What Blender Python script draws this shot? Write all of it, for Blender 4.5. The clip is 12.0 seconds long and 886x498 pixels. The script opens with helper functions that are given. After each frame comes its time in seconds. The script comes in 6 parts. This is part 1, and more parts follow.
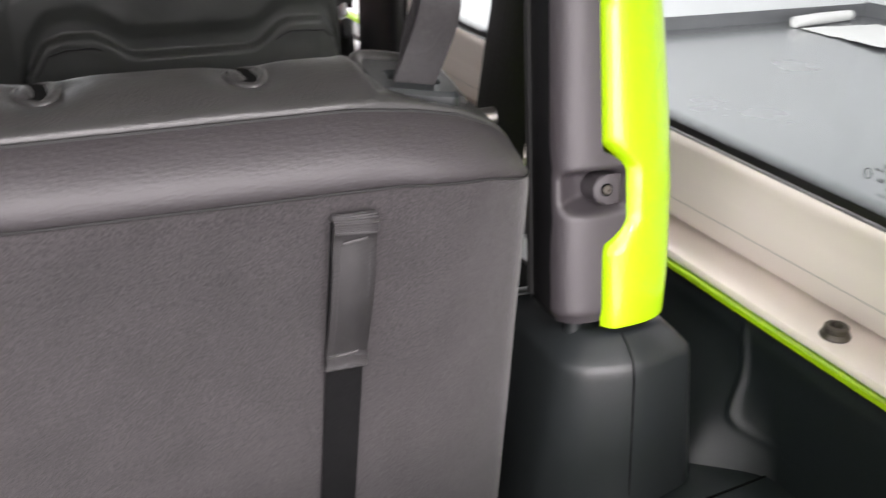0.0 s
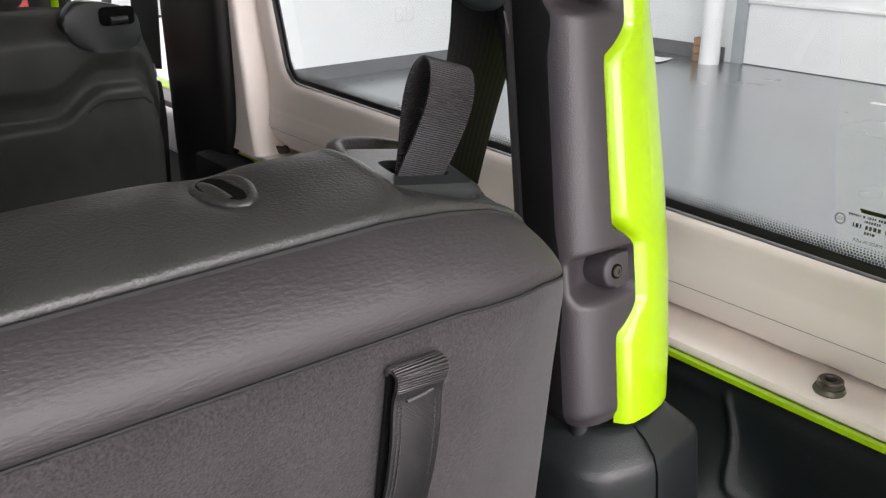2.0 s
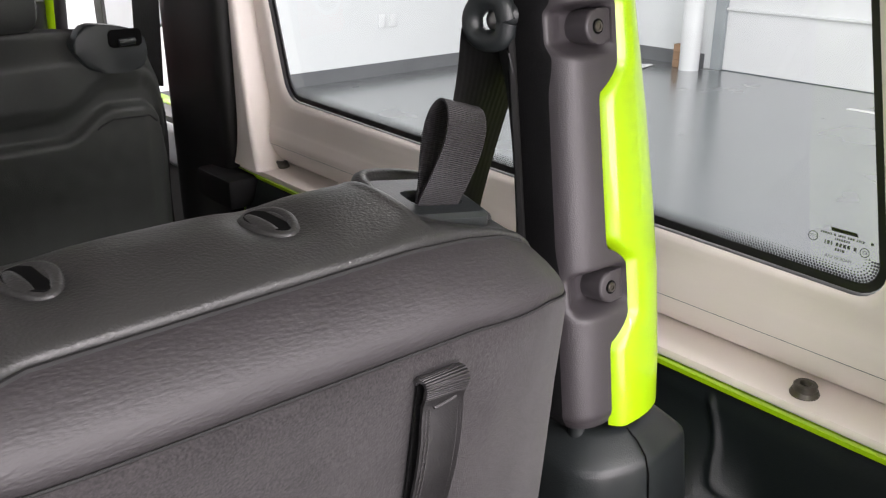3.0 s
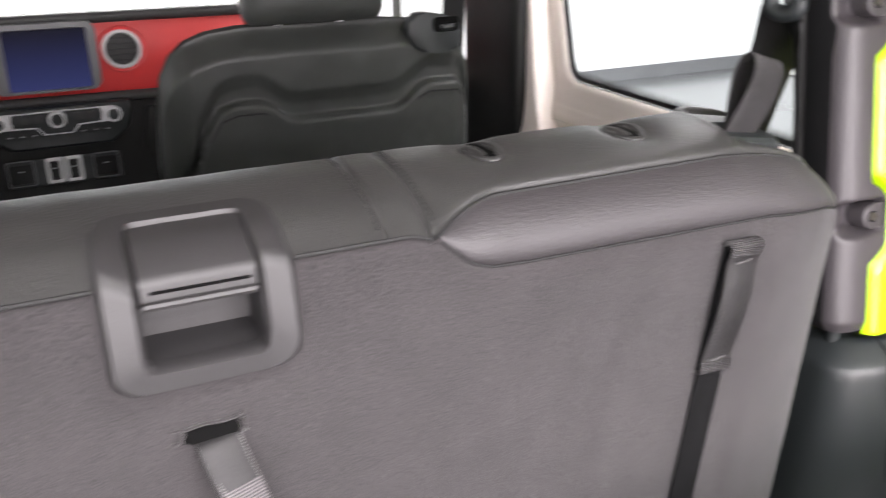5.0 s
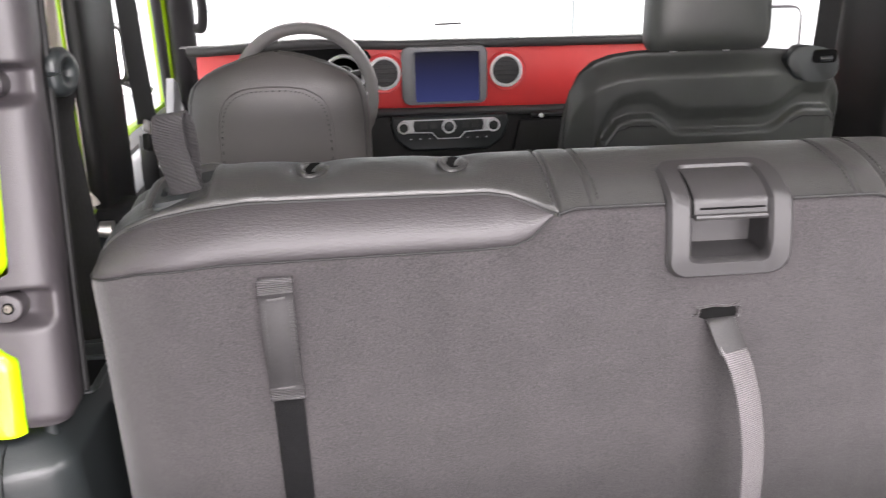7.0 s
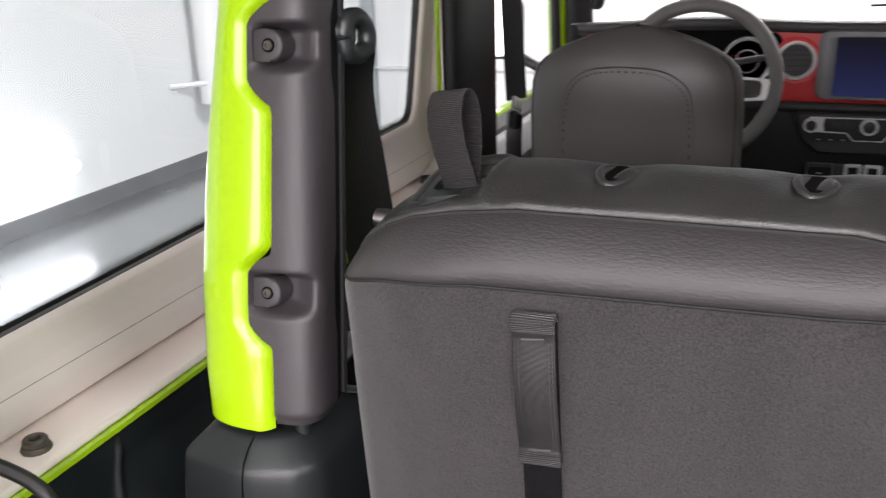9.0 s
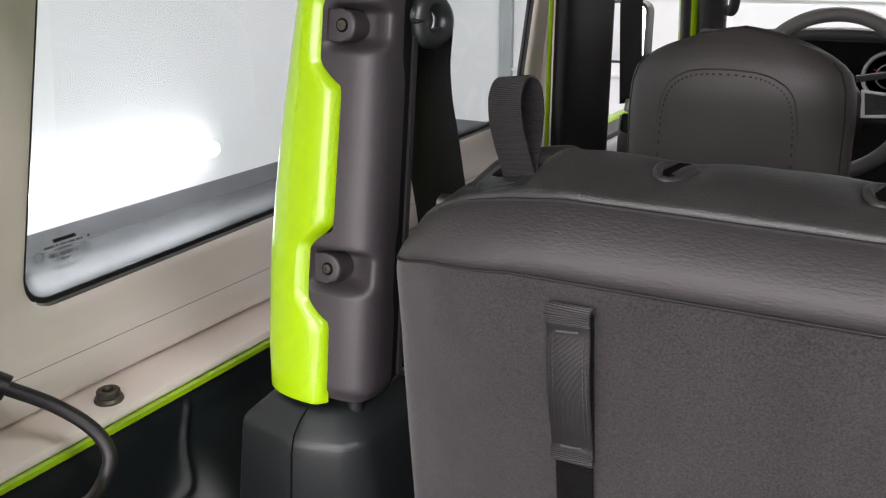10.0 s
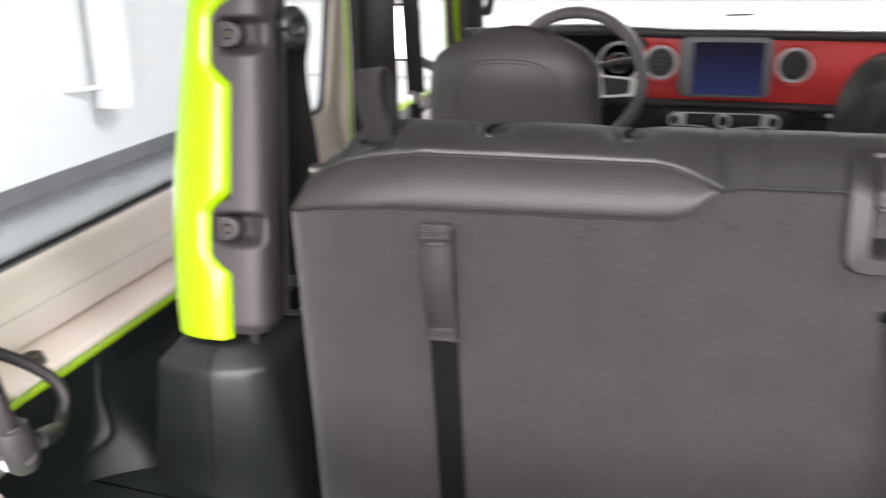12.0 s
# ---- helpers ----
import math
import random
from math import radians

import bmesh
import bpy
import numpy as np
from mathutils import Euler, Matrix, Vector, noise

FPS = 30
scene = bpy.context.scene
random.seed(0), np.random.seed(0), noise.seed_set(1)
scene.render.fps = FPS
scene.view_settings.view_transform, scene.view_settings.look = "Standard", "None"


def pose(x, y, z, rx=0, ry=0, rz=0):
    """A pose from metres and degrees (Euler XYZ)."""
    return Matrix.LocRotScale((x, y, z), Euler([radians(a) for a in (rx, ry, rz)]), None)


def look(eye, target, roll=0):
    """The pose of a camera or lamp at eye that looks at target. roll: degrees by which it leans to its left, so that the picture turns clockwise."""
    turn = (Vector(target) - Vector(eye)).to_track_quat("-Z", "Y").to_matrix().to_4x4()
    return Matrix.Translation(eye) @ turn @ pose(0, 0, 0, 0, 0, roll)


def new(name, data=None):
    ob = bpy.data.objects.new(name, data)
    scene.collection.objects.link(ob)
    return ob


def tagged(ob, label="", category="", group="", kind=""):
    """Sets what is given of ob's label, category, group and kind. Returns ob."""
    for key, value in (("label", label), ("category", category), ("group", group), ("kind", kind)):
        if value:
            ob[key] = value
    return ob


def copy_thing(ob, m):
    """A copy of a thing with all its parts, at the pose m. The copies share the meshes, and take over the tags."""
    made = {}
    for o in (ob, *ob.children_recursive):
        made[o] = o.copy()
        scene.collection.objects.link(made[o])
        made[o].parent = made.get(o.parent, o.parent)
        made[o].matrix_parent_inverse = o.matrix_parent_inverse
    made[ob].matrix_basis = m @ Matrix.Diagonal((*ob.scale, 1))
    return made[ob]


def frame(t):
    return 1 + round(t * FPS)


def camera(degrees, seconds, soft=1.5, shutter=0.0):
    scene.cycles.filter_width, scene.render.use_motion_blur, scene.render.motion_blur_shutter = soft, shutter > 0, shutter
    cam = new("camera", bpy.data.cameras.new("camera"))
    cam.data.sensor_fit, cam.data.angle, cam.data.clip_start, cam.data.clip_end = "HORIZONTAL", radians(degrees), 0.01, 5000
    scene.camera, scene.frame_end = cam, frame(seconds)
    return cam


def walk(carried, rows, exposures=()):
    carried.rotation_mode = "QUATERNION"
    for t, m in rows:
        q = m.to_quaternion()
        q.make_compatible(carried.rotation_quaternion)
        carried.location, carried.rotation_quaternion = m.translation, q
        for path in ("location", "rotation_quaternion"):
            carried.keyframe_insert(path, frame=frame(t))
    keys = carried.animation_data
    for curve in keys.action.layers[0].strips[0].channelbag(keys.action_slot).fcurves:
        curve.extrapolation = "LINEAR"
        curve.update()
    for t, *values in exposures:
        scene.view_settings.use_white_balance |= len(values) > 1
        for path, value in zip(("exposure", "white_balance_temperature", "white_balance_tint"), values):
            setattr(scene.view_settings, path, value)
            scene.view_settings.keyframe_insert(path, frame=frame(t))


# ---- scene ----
cam = camera(53.4, 12.0, 1.2, 0.5)
PATH = [
    (0, (0.225, -0.491, 1.542), (0.92, 1.197, 0.726), 0.3),
    (0.5, (0.208, -0.446, 1.553), (1.157, 1.12, 0.749), 1.0),
    (1, (0.185, -0.398, 1.552), (1.26, 1.106, 0.789), 0.6),
    (1.5, (0.162, -0.356, 1.547), (1.279, 1.124, 0.798), -0.3),
    (2, (0.158, -0.32, 1.541), (1.32, 1.132, 0.803), -0.2),
    (2.5, (0.146, -0.319, 1.55), (1.336, 1.114, 0.821), -0.1),
    (2.7, (0.134, -0.326, 1.558), (1.331, 1.102, 0.83), -0.0),
    (4.3, (0.019, -0.433, 1.589), (1.109, 1.074, 0.854), -0.8),
    (4.5, (-0.004, -0.449, 1.58), (1.016, 1.116, 0.865), -1.5),
    (5, (-0.058, -0.475, 1.569), (0.721, 1.224, 0.859), -1.2),
    (5.5, (-0.127, -0.518, 1.569), (0.427, 1.276, 0.883), -1.4),
    (6, (-0.194, -0.586, 1.579), (0.214, 1.26, 0.926), -1.5),
    (6.5, (-0.254, -0.644, 1.583), (0.062, 1.225, 0.947), -1.3),
    (7, (-0.28, -0.666, 1.579), (-0.086, 1.225, 0.956), -1.2),
    (7.5, (-0.294, -0.65, 1.571), (-0.234, 1.247, 0.94), -1.2),
    (7.7, (-0.296, -0.637, 1.567), (-0.319, 1.26, 0.933), -1.4),
    (9.3, (-0.211, -0.486, 1.545), (-1.014, 1.233, 0.914), -1.9),
    (9.5, (-0.204, -0.485, 1.538), (-1.073, 1.205, 0.912), -1.8),
    (10, (-0.183, -0.48, 1.542), (-1.118, 1.173, 0.915), -0.1),
    (10.5, (-0.175, -0.493, 1.541), (-1.113, 1.157, 0.911), 0.2),
    (11, (-0.193, -0.552, 1.554), (-1.235, 1.039, 0.933), -0.9),
    (11.5, (-0.199, -0.622, 1.561), (-1.046, 1.079, 0.937), -0.3),
    (12, (-0.178, -0.692, 1.559), (-0.637, 1.151, 0.933), -0.6),
]
EXPOSURES = [(t, e, 6500, 17) for t, e in ((0, 0.62), (0.5, 0.42), (1.5, 0.18), (2.5, 0.28), (4.5, 0.55), (5.0, 1.06), (5.5, 1.35), (6.5, 1.49), (7.0, 1.27), (7.5, 1.09), (9.5, -0.02), (11.0, -0.2), (11.5, -0.25), (12.0, 0.64))]
walk(cam, [(t, look(eye, target, roll)) for t, eye, target, roll in PATH], EXPOSURES)

# ---- light and world ----
world = bpy.data.worlds.new("world")
scene.world = world
world.use_nodes = True
sky = world.node_tree.nodes.new("ShaderNodeTexSky")
sky.sky_type, sky.sun_disc, sky.sun_elevation, sky.sun_rotation = "NISHITA", False, radians(40), radians(200)
world.node_tree.nodes["Background"].inputs[1].default_value = 0.08
world.node_tree.links.new(sky.outputs[0], world.node_tree.nodes["Background"].inputs[0])


def area_lamp(name, m, sx, sy, watts, color=(1.0, 0.99, 0.97)):
    data = bpy.data.lights.new(name, "AREA")
    data.shape, data.size, data.size_y, data.energy, data.color = "RECTANGLE", sx, sy, watts, color
    ob = new(name, data)
    ob.matrix_world = m
    return ob


# fill lamps added under the unseen garage ceiling, each set for the area it brightens
CEIL = 3.6
for lx, ly, watts in ((-2.6, 3.4, 6), (3.2, 3.4, 66), (5.8, 3.2, 54), (-1.6, -1.6, 34), (2.6, -1.2, 90), (0.7, -3.6, 230), (0.3, 3.7, 260)):
    area_lamp("overhead_fill", pose(lx, ly, CEIL - 0.08), 2.6, 0.35, watts, (1.0, 0.985, 0.965))
# fill added behind the car, as daylight from an assumed, unseen open garage door
area_lamp("rear_fill", pose(0.0, -6.9, 1.7, 90, 0, 0), 7.2, 2.8, 530, (1.0, 0.955, 0.955))

# ---- materials ----


def material(name, base, rough=0.5, metal=0.0, var=0.12, scale=8.0, bump=0.0, bump_scale=200.0, coat=0.0, kind="noise", spec=0.5, fine=0.0, fine_scale=900.0, stretch=(1, 1, 1), sheen=0.0, rough_var=0.06, rib=(0.35, 1.5), coat_rough=0.04):
    m = bpy.data.materials.new(name)
    m.use_nodes = True
    nt = m.node_tree
    b = nt.nodes["Principled BSDF"]
    lk = nt.links.new
    tc = nt.nodes.new("ShaderNodeTexCoord")
    mp = nt.nodes.new("ShaderNodeMapping")
    mp.inputs["Scale"].default_value = stretch
    lk(tc.outputs["Object"], mp.inputs["Vector"])
    n1 = nt.nodes.new("ShaderNodeTexNoise")
    n1.inputs["Scale"].default_value, n1.inputs["Detail"].default_value = scale, 6
    lk(mp.outputs[0], n1.inputs["Vector"])
    ramp = nt.nodes.new("ShaderNodeMapRange")
    ramp.clamp = False
    ramp.inputs["From Min"].default_value, ramp.inputs["From Max"].default_value = 0.3, 0.7
    ramp.inputs["To Min"].default_value, ramp.inputs["To Max"].default_value = 1 - var, 1 + var
    lk(n1.outputs["Fac"], ramp.inputs["Value"])
    mul = nt.nodes.new("ShaderNodeVectorMath")
    mul.operation = "SCALE"
    mul.inputs[0].default_value = base
    last = ramp.outputs[0]
    if fine > 0:
        n3 = nt.nodes.new("ShaderNodeTexNoise")
        n3.inputs["Scale"].default_value, n3.inputs["Detail"].default_value = fine_scale, 2
        lk(mp.outputs[0], n3.inputs["Vector"])
        r3 = nt.nodes.new("ShaderNodeMapRange")
        r3.inputs["From Min"].default_value, r3.inputs["From Max"].default_value = 0.3, 0.7
        r3.inputs["To Min"].default_value, r3.inputs["To Max"].default_value = 1 - fine, 1 + fine
        lk(n3.outputs["Fac"], r3.inputs["Value"])
        mm = nt.nodes.new("ShaderNodeMath")
        mm.operation = "MULTIPLY"
        lk(last, mm.inputs[0])
        lk(r3.outputs[0], mm.inputs[1])
        last = mm.outputs[0]
    lk(last, mul.inputs["Scale"])
    lk(mul.outputs[0], b.inputs["Base Color"])
    rr = nt.nodes.new("ShaderNodeMapRange")
    rr.inputs["To Min"].default_value, rr.inputs["To Max"].default_value = max(0.02, rough - rough_var), min(1, rough + rough_var)
    lk(n1.outputs["Fac"], rr.inputs["Value"])
    lk(rr.outputs[0], b.inputs["Roughness"])
    b.inputs["Metallic"].default_value = metal
    b.inputs["Coat Weight"].default_value = coat
    b.inputs["Coat Roughness"].default_value = coat_rough
    b.inputs["Specular IOR Level"].default_value = spec
    b.inputs["Sheen Weight"].default_value = sheen
    b.inputs["Sheen Roughness"].default_value = 0.6
    if bump > 0:
        bp = nt.nodes.new("ShaderNodeBump")
        bp.inputs["Strength"].default_value = bump
        bp.inputs["Distance"].default_value = 0.001
        if kind == "leather":
            v = nt.nodes.new("ShaderNodeTexVoronoi")
            v.inputs["Scale"].default_value = bump_scale
            v.feature = "SMOOTH_F1"
            nz = nt.nodes.new("ShaderNodeTexNoise")
            nz.inputs["Scale"].default_value, nz.inputs["Detail"].default_value = bump_scale * 0.8, 3
            lk(mp.outputs[0], v.inputs["Vector"])
            lk(mp.outputs[0], nz.inputs["Vector"])
            ad = nt.nodes.new("ShaderNodeMath")
            ad.operation = "MULTIPLY_ADD"
            ad.inputs[1].default_value = 0.6
            lk(v.outputs["Distance"], ad.inputs[0])
            lk(nz.outputs["Fac"], ad.inputs[2])
            lk(ad.outputs[0], bp.inputs["Height"])
        elif kind == "rib":
            w = nt.nodes.new("ShaderNodeTexWave")
            # ribs across the band, or along it when stretch asks for it
            w.wave_type, w.bands_direction, w.wave_profile = "BANDS", "Y" if stretch[0] >= stretch[1] else "X", "SIN"
            w.inputs["Scale"].default_value = bump_scale
            lk(tc.outputs["UV"], w.inputs["Vector"])
            lk(w.outputs["Fac"], bp.inputs["Height"])
            # the ribs' shading is put into the colour too: dark grooves, lighter crests
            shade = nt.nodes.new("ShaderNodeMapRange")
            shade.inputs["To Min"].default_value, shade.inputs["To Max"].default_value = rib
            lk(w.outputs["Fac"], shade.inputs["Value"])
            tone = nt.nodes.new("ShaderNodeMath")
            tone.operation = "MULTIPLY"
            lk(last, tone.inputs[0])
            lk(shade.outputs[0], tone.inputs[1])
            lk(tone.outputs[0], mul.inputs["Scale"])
        else:
            n2 = nt.nodes.new("ShaderNodeTexNoise")
            n2.inputs["Scale"].default_value, n2.inputs["Detail"].default_value = bump_scale, 4
            lk(mp.outputs[0], n2.inputs["Vector"])
            lk(n2.outputs["Fac"], bp.inputs["Height"])
        lk(bp.outputs[0], b.inputs["Normal"])
    return m


LEATHER = material("black_leather", (0.027, 0.027, 0.0262), 0.37, var=0.15, scale=14, bump=0.30, bump_scale=750, kind="leather", spec=0.55)
SEATLEATHER = material("front_seat_leather", (0.037, 0.0400, 0.0370), 0.44, var=0.15, scale=14, bump=0.25, bump_scale=750, kind="leather", spec=0.4)
PADLEATHER = material("grained_leather", (0.032, 0.029, 0.0307), 0.54, var=0.10, scale=12, bump=0.34, bump_scale=620, kind="leather", stretch=(0.5, 1, 1.3))
FABRIC = material("grey_carpet_fabric", (0.0275, 0.0248, 0.0258), 0.95, var=0.12, scale=26, bump=0.45, bump_scale=1100, spec=0.1, fine=0.40, fine_scale=760, sheen=0.17)
TABWEB = material("stitched_webbing", (0.0125, 0.0117, 0.0120), 0.48, spec=0.4, var=0.14, scale=60, bump=0.22, bump_scale=430, kind="rib", fine=0.3, fine_scale=700, rib=(0.86, 1.15))
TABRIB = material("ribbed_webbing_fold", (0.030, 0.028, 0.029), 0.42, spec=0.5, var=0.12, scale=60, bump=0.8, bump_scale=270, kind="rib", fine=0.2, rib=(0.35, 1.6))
THREAD = material("grey_thread", (0.045, 0.042, 0.043), 0.7, var=0.2, scale=80)
ROD = material("satin_black_strut", (0.036, 0.032, 0.035), 0.28, var=0.1, scale=30)
SOCKET = material("dull_grey_socket_plastic", (0.038, 0.036, 0.038), 0.5, var=0.15, scale=40, bump=0.2, bump_scale=400)
SEAL = material("grey_black_seal_rubber", (0.030, 0.027, 0.030), 0.42, var=0.15, scale=25, bump=0.12, bump_scale=250)
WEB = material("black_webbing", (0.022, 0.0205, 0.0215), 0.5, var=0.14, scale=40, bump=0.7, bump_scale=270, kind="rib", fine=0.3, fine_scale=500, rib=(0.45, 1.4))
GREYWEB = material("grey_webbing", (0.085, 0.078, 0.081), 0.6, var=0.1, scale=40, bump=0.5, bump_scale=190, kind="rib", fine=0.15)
BELT = material("seat_belt_webbing", (0.0095, 0.0095, 0.0095), 0.5, var=0.12, scale=60, bump=0.12, bump_scale=85, kind="rib", fine=0.3, fine_scale=600, stretch=(0.9, 1, 0.25), rib=(0.9, 1.1))
# near-black for the shaded inboard side of the bar padding, and for the sill blocks
PADSHADE_SILL = material("pad_shade_and_sill_black", (0.0065, 0.0065, 0.007), 0.7, var=0.15, scale=30, bump=0.3, bump_scale=700, spec=0.2)
VELCRO = material("hook_and_loop", (0.0045, 0.0045, 0.0048), 0.95, spec=0.15, var=0.2, scale=80, bump=0.9, bump_scale=900, fine=0.4)
# the teal tint of these two plastics stands in for reflections on upward faces
PLASTIC = material("dark_plastic", (0.0165, 0.0198, 0.0204), 0.38, var=0.08, scale=10, bump=0.15, bump_scale=1000, kind="leather", spec=0.5)
TRIM = material("moulded_trim_plastic", (0.0105, 0.0142, 0.0146), 0.38, var=0.12, scale=6, bump=0.12, bump_scale=1000, kind="leather", spec=0.32)
PADPLASTIC = material("grained_pad_cover", (0.040, 0.0355, 0.0385), 0.44, var=0.08, scale=9, bump=0.20, bump_scale=1300, kind="leather")
BEZEL = material("satin_grey_plastic", (0.0190, 0.0180, 0.0185), 0.50, var=0.06, scale=15, bump=0.15, bump_scale=900)
BLACK = material("black_recess", (0.004, 0.004, 0.004), 0.8, var=0.2, scale=20, spec=0.05)
RUBBER = material("black_rubber", (0.016, 0.0145, 0.016), 0.46, var=0.15, scale=18, bump=0.1, bump_scale=300)
GREEN = material("green_gloss_paint", (0.355, 0.60, 0.002), 0.3, var=0.02, scale=5, coat=0.6, rough_var=0.02)
CREAM = material("cream_hardtop_lining", (0.82, 0.745, 0.695), 0.62, var=0.03, scale=4, bump=0.12, bump_scale=350)
CREAMEDGE = material("cream_panel_edge", (0.70, 0.62, 0.58), 0.35, var=0.04, scale=30, bump=0.1, bump_scale=200)
STEEL = material("dull_steel", (0.30, 0.29, 0.28), 0.35, metal=1.0, var=0.2, scale=60)
DARKSTEEL = material("dark_bolt_steel", (0.12, 0.11, 0.095), 0.42, metal=0.8, var=0.25, scale=90, bump=0.2, bump_scale=600)
SILVER = material("satin_silver_trim", (0.78, 0.78, 0.79), 0.3, metal=0.25, var=0.05, scale=30)
RED = material("red_dash_panel", (0.62, 0.042, 0.040), 0.40, var=0.06, scale=8, bump=0.1, bump_scale=500)
DASH = material("soft_dash_plastic", (0.032, 0.032, 0.0318), 0.55, var=0.12, scale=8, bump=0.2, bump_scale=800, kind="leather")
WHEELRIM = material("worn_grey_rim_leather", (0.115, 0.111, 0.108), 0.5, var=0.1, scale=20, bump=0.2, bump_scale=700, kind="leather")
GREYPLASTIC = material("grey_display_frame", (0.15, 0.152, 0.158), 0.36, var=0.06, scale=20, bump=0.1, bump_scale=800)
HEADREST = material("headrest_leather", (0.046, 0.043, 0.041), 0.45, var=0.1, scale=12, bump=0.22, bump_scale=750, kind="leather")
STITCH = material("dark_thread", (0.010, 0.010, 0.010), 0.8, var=0.2, scale=80)
DOORGREY = material("light_grey_door_trim", (0.40, 0.41, 0.42), 0.5, var=0.06, scale=6, bump=0.1, bump_scale=400)
EPOXY = material("grey_epoxy_floor", (0.120, 0.127, 0.132), 0.26, coat=1.0, coat_rough=0.20, spec=1.0, var=0.12, scale=1.3, rough_var=0.05)
WALLPAINT = material("white_wall_paint", (0.78, 0.80, 0.80), 0.45, var=0.025, scale=1.5, bump=0.08, bump_scale=90)
BASEBOARD = material("grey_vinyl_baseboard", (0.16, 0.165, 0.17), 0.35, var=0.1, scale=5, bump=0.1, bump_scale=60)
DOORPANEL = material("white_sectional_door", (0.76, 0.77, 0.77), 0.4, var=0.03, scale=2, bump=0.1, bump_scale=70)
DASHLOW = material("black_lower_dash_plastic", (0.0085, 0.0085, 0.0082), 0.5, var=0.15, scale=8, bump=0.2, bump_scale=800, kind="leather", spec=0.25)
JAMB = material("grey_steel_jamb", (0.36, 0.39, 0.40), 0.45, var=0.06, scale=4)
PIPE = material("white_pvc", (0.80, 0.81, 0.81), 0.35, var=0.03, scale=3)
PAPER = material("white_paper", (0.85, 0.85, 0.83), 0.7, var=0.05, scale=6, bump=0.6, bump_scale=14)
WOOD = material("raw_wood_block", (0.36, 0.22, 0.13), 0.7, var=0.25, scale=12, bump=0.3, bump_scale=80, stretch=(1, 1, 6))
GREYMARK = material("grey_print_and_crease_shade", (0.22, 0.22, 0.22), 0.8)
INK = material("black_glass_print", (0.010, 0.010, 0.010), 0.5, var=0.1)
PAINTLINE = material("white_floor_line", (0.75, 0.75, 0.73), 0.5, var=0.1, scale=10)
MIRROR = material("mirror_glass", (0.9, 0.9, 0.9), 0.03, metal=1.0, var=0.0, rough_var=0.01)


def glass_material(name, gloss=0.05, tint=(0.93, 0.96, 0.95)):
    m = bpy.data.materials.new(name)
    m.use_nodes = True
    nt = m.node_tree
    nt.nodes.remove(nt.nodes["Principled BSDF"])
    tr = nt.nodes.new("ShaderNodeBsdfTransparent")
    tr.inputs[0].default_value = (*tint, 1)
    gl = nt.nodes.new("ShaderNodeBsdfGlossy")
    gl.inputs["Roughness"].default_value = 0.02
    mx = nt.nodes.new("ShaderNodeMixShader")
    mx.inputs[0].default_value = gloss
    nt.links.new(tr.outputs[0], mx.inputs[1])
    nt.links.new(gl.outputs[0], mx.inputs[2])
    nt.links.new(mx.outputs[0], nt.nodes["Material Output"].inputs["Surface"])
    return m


def glow_material(name, color, strength):
    m = bpy.data.materials.new(name)
    m.use_nodes = True
    nt = m.node_tree
    nt.nodes.remove(nt.nodes["Principled BSDF"])
    em = nt.nodes.new("ShaderNodeEmission")
    em.inputs[0].default_value, em.inputs[1].default_value = (*color, 1), strength
    nt.links.new(em.outputs[0], nt.nodes["Material Output"].inputs["Surface"])
    return m


def screen_material(name):
    """A display that is on but shows only a dark blue fade."""
    m = bpy.data.materials.new(name)
    m.use_nodes = True
    nt = m.node_tree
    b = nt.nodes["Principled BSDF"]
    b.inputs["Base Color"].default_value = (0.004, 0.004, 0.006, 1)
    b.inputs["Roughness"].default_value = 0.25
    b.inputs["Specular IOR Level"].default_value = 0.1
    tc = nt.nodes.new("ShaderNodeTexCoord")
    sp = nt.nodes.new("ShaderNodeSeparateXYZ")
    nt.links.new(tc.outputs["Generated"], sp.inputs[0])
    cr = nt.nodes.new("ShaderNodeValToRGB")
    cr.color_ramp.elements[0].color, cr.color_ramp.elements[1].color = (0.024, 0.030, 0.095, 1), (0.0015, 0.0015, 0.006, 1)
    nt.links.new(sp.outputs["Z"], cr.inputs[0])
    nt.links.new(cr.outputs[0], b.inputs["Emission Color"])
    b.inputs["Emission Strength"].default_value = 0.62
    return m


GLASS = glass_material("clear_window_glass")
TINTED = glass_material("tinted_side_glass", 0.05, (0.76, 0.80, 0.80))
TUBE = glow_material("lit_fluorescent_tube", (0.97, 0.98, 1.0), 10.5)
SCREEN = screen_material("dim_blue_display")

# ---- mesh helpers ----


def build(verts, faces):
    bm = bmesh.new()
    vs = [bm.verts.new(v) for v in verts]
    for f in faces:
        try:
            bm.faces.new([vs[i] for i in f])
        except ValueError:
            pass
    return bm


def grid(fn, us, vs, wrap_u=False, wrap_v=False):
    """A sheet of quads through fn(u, v)."""
    verts = [fn(u, v) for u in us for v in vs]
    nu, nv = len(us), len(vs)
    faces = []
    for i in range(nu if wrap_u else nu - 1):
        for j in range(nv if wrap_v else nv - 1):
            a, b = i, (i + 1) % nu
            c, d = j, (j + 1) % nv
            faces.append((a * nv + c, b * nv + c, b * nv + d, a * nv + d))
    return build(verts, faces)


def lin(a, b, n):
    return [a + (b - a) * i / (n - 1) for i in range(n)]


def interp(x, pts):
    return float(np.interp(x, [p[0] for p in pts], [p[1] for p in pts]))


def smooth(a, b, x):
    t = min(1.0, max(0.0, (x - a) / (b - a)))
    return t * t * (3 - 2 * t)


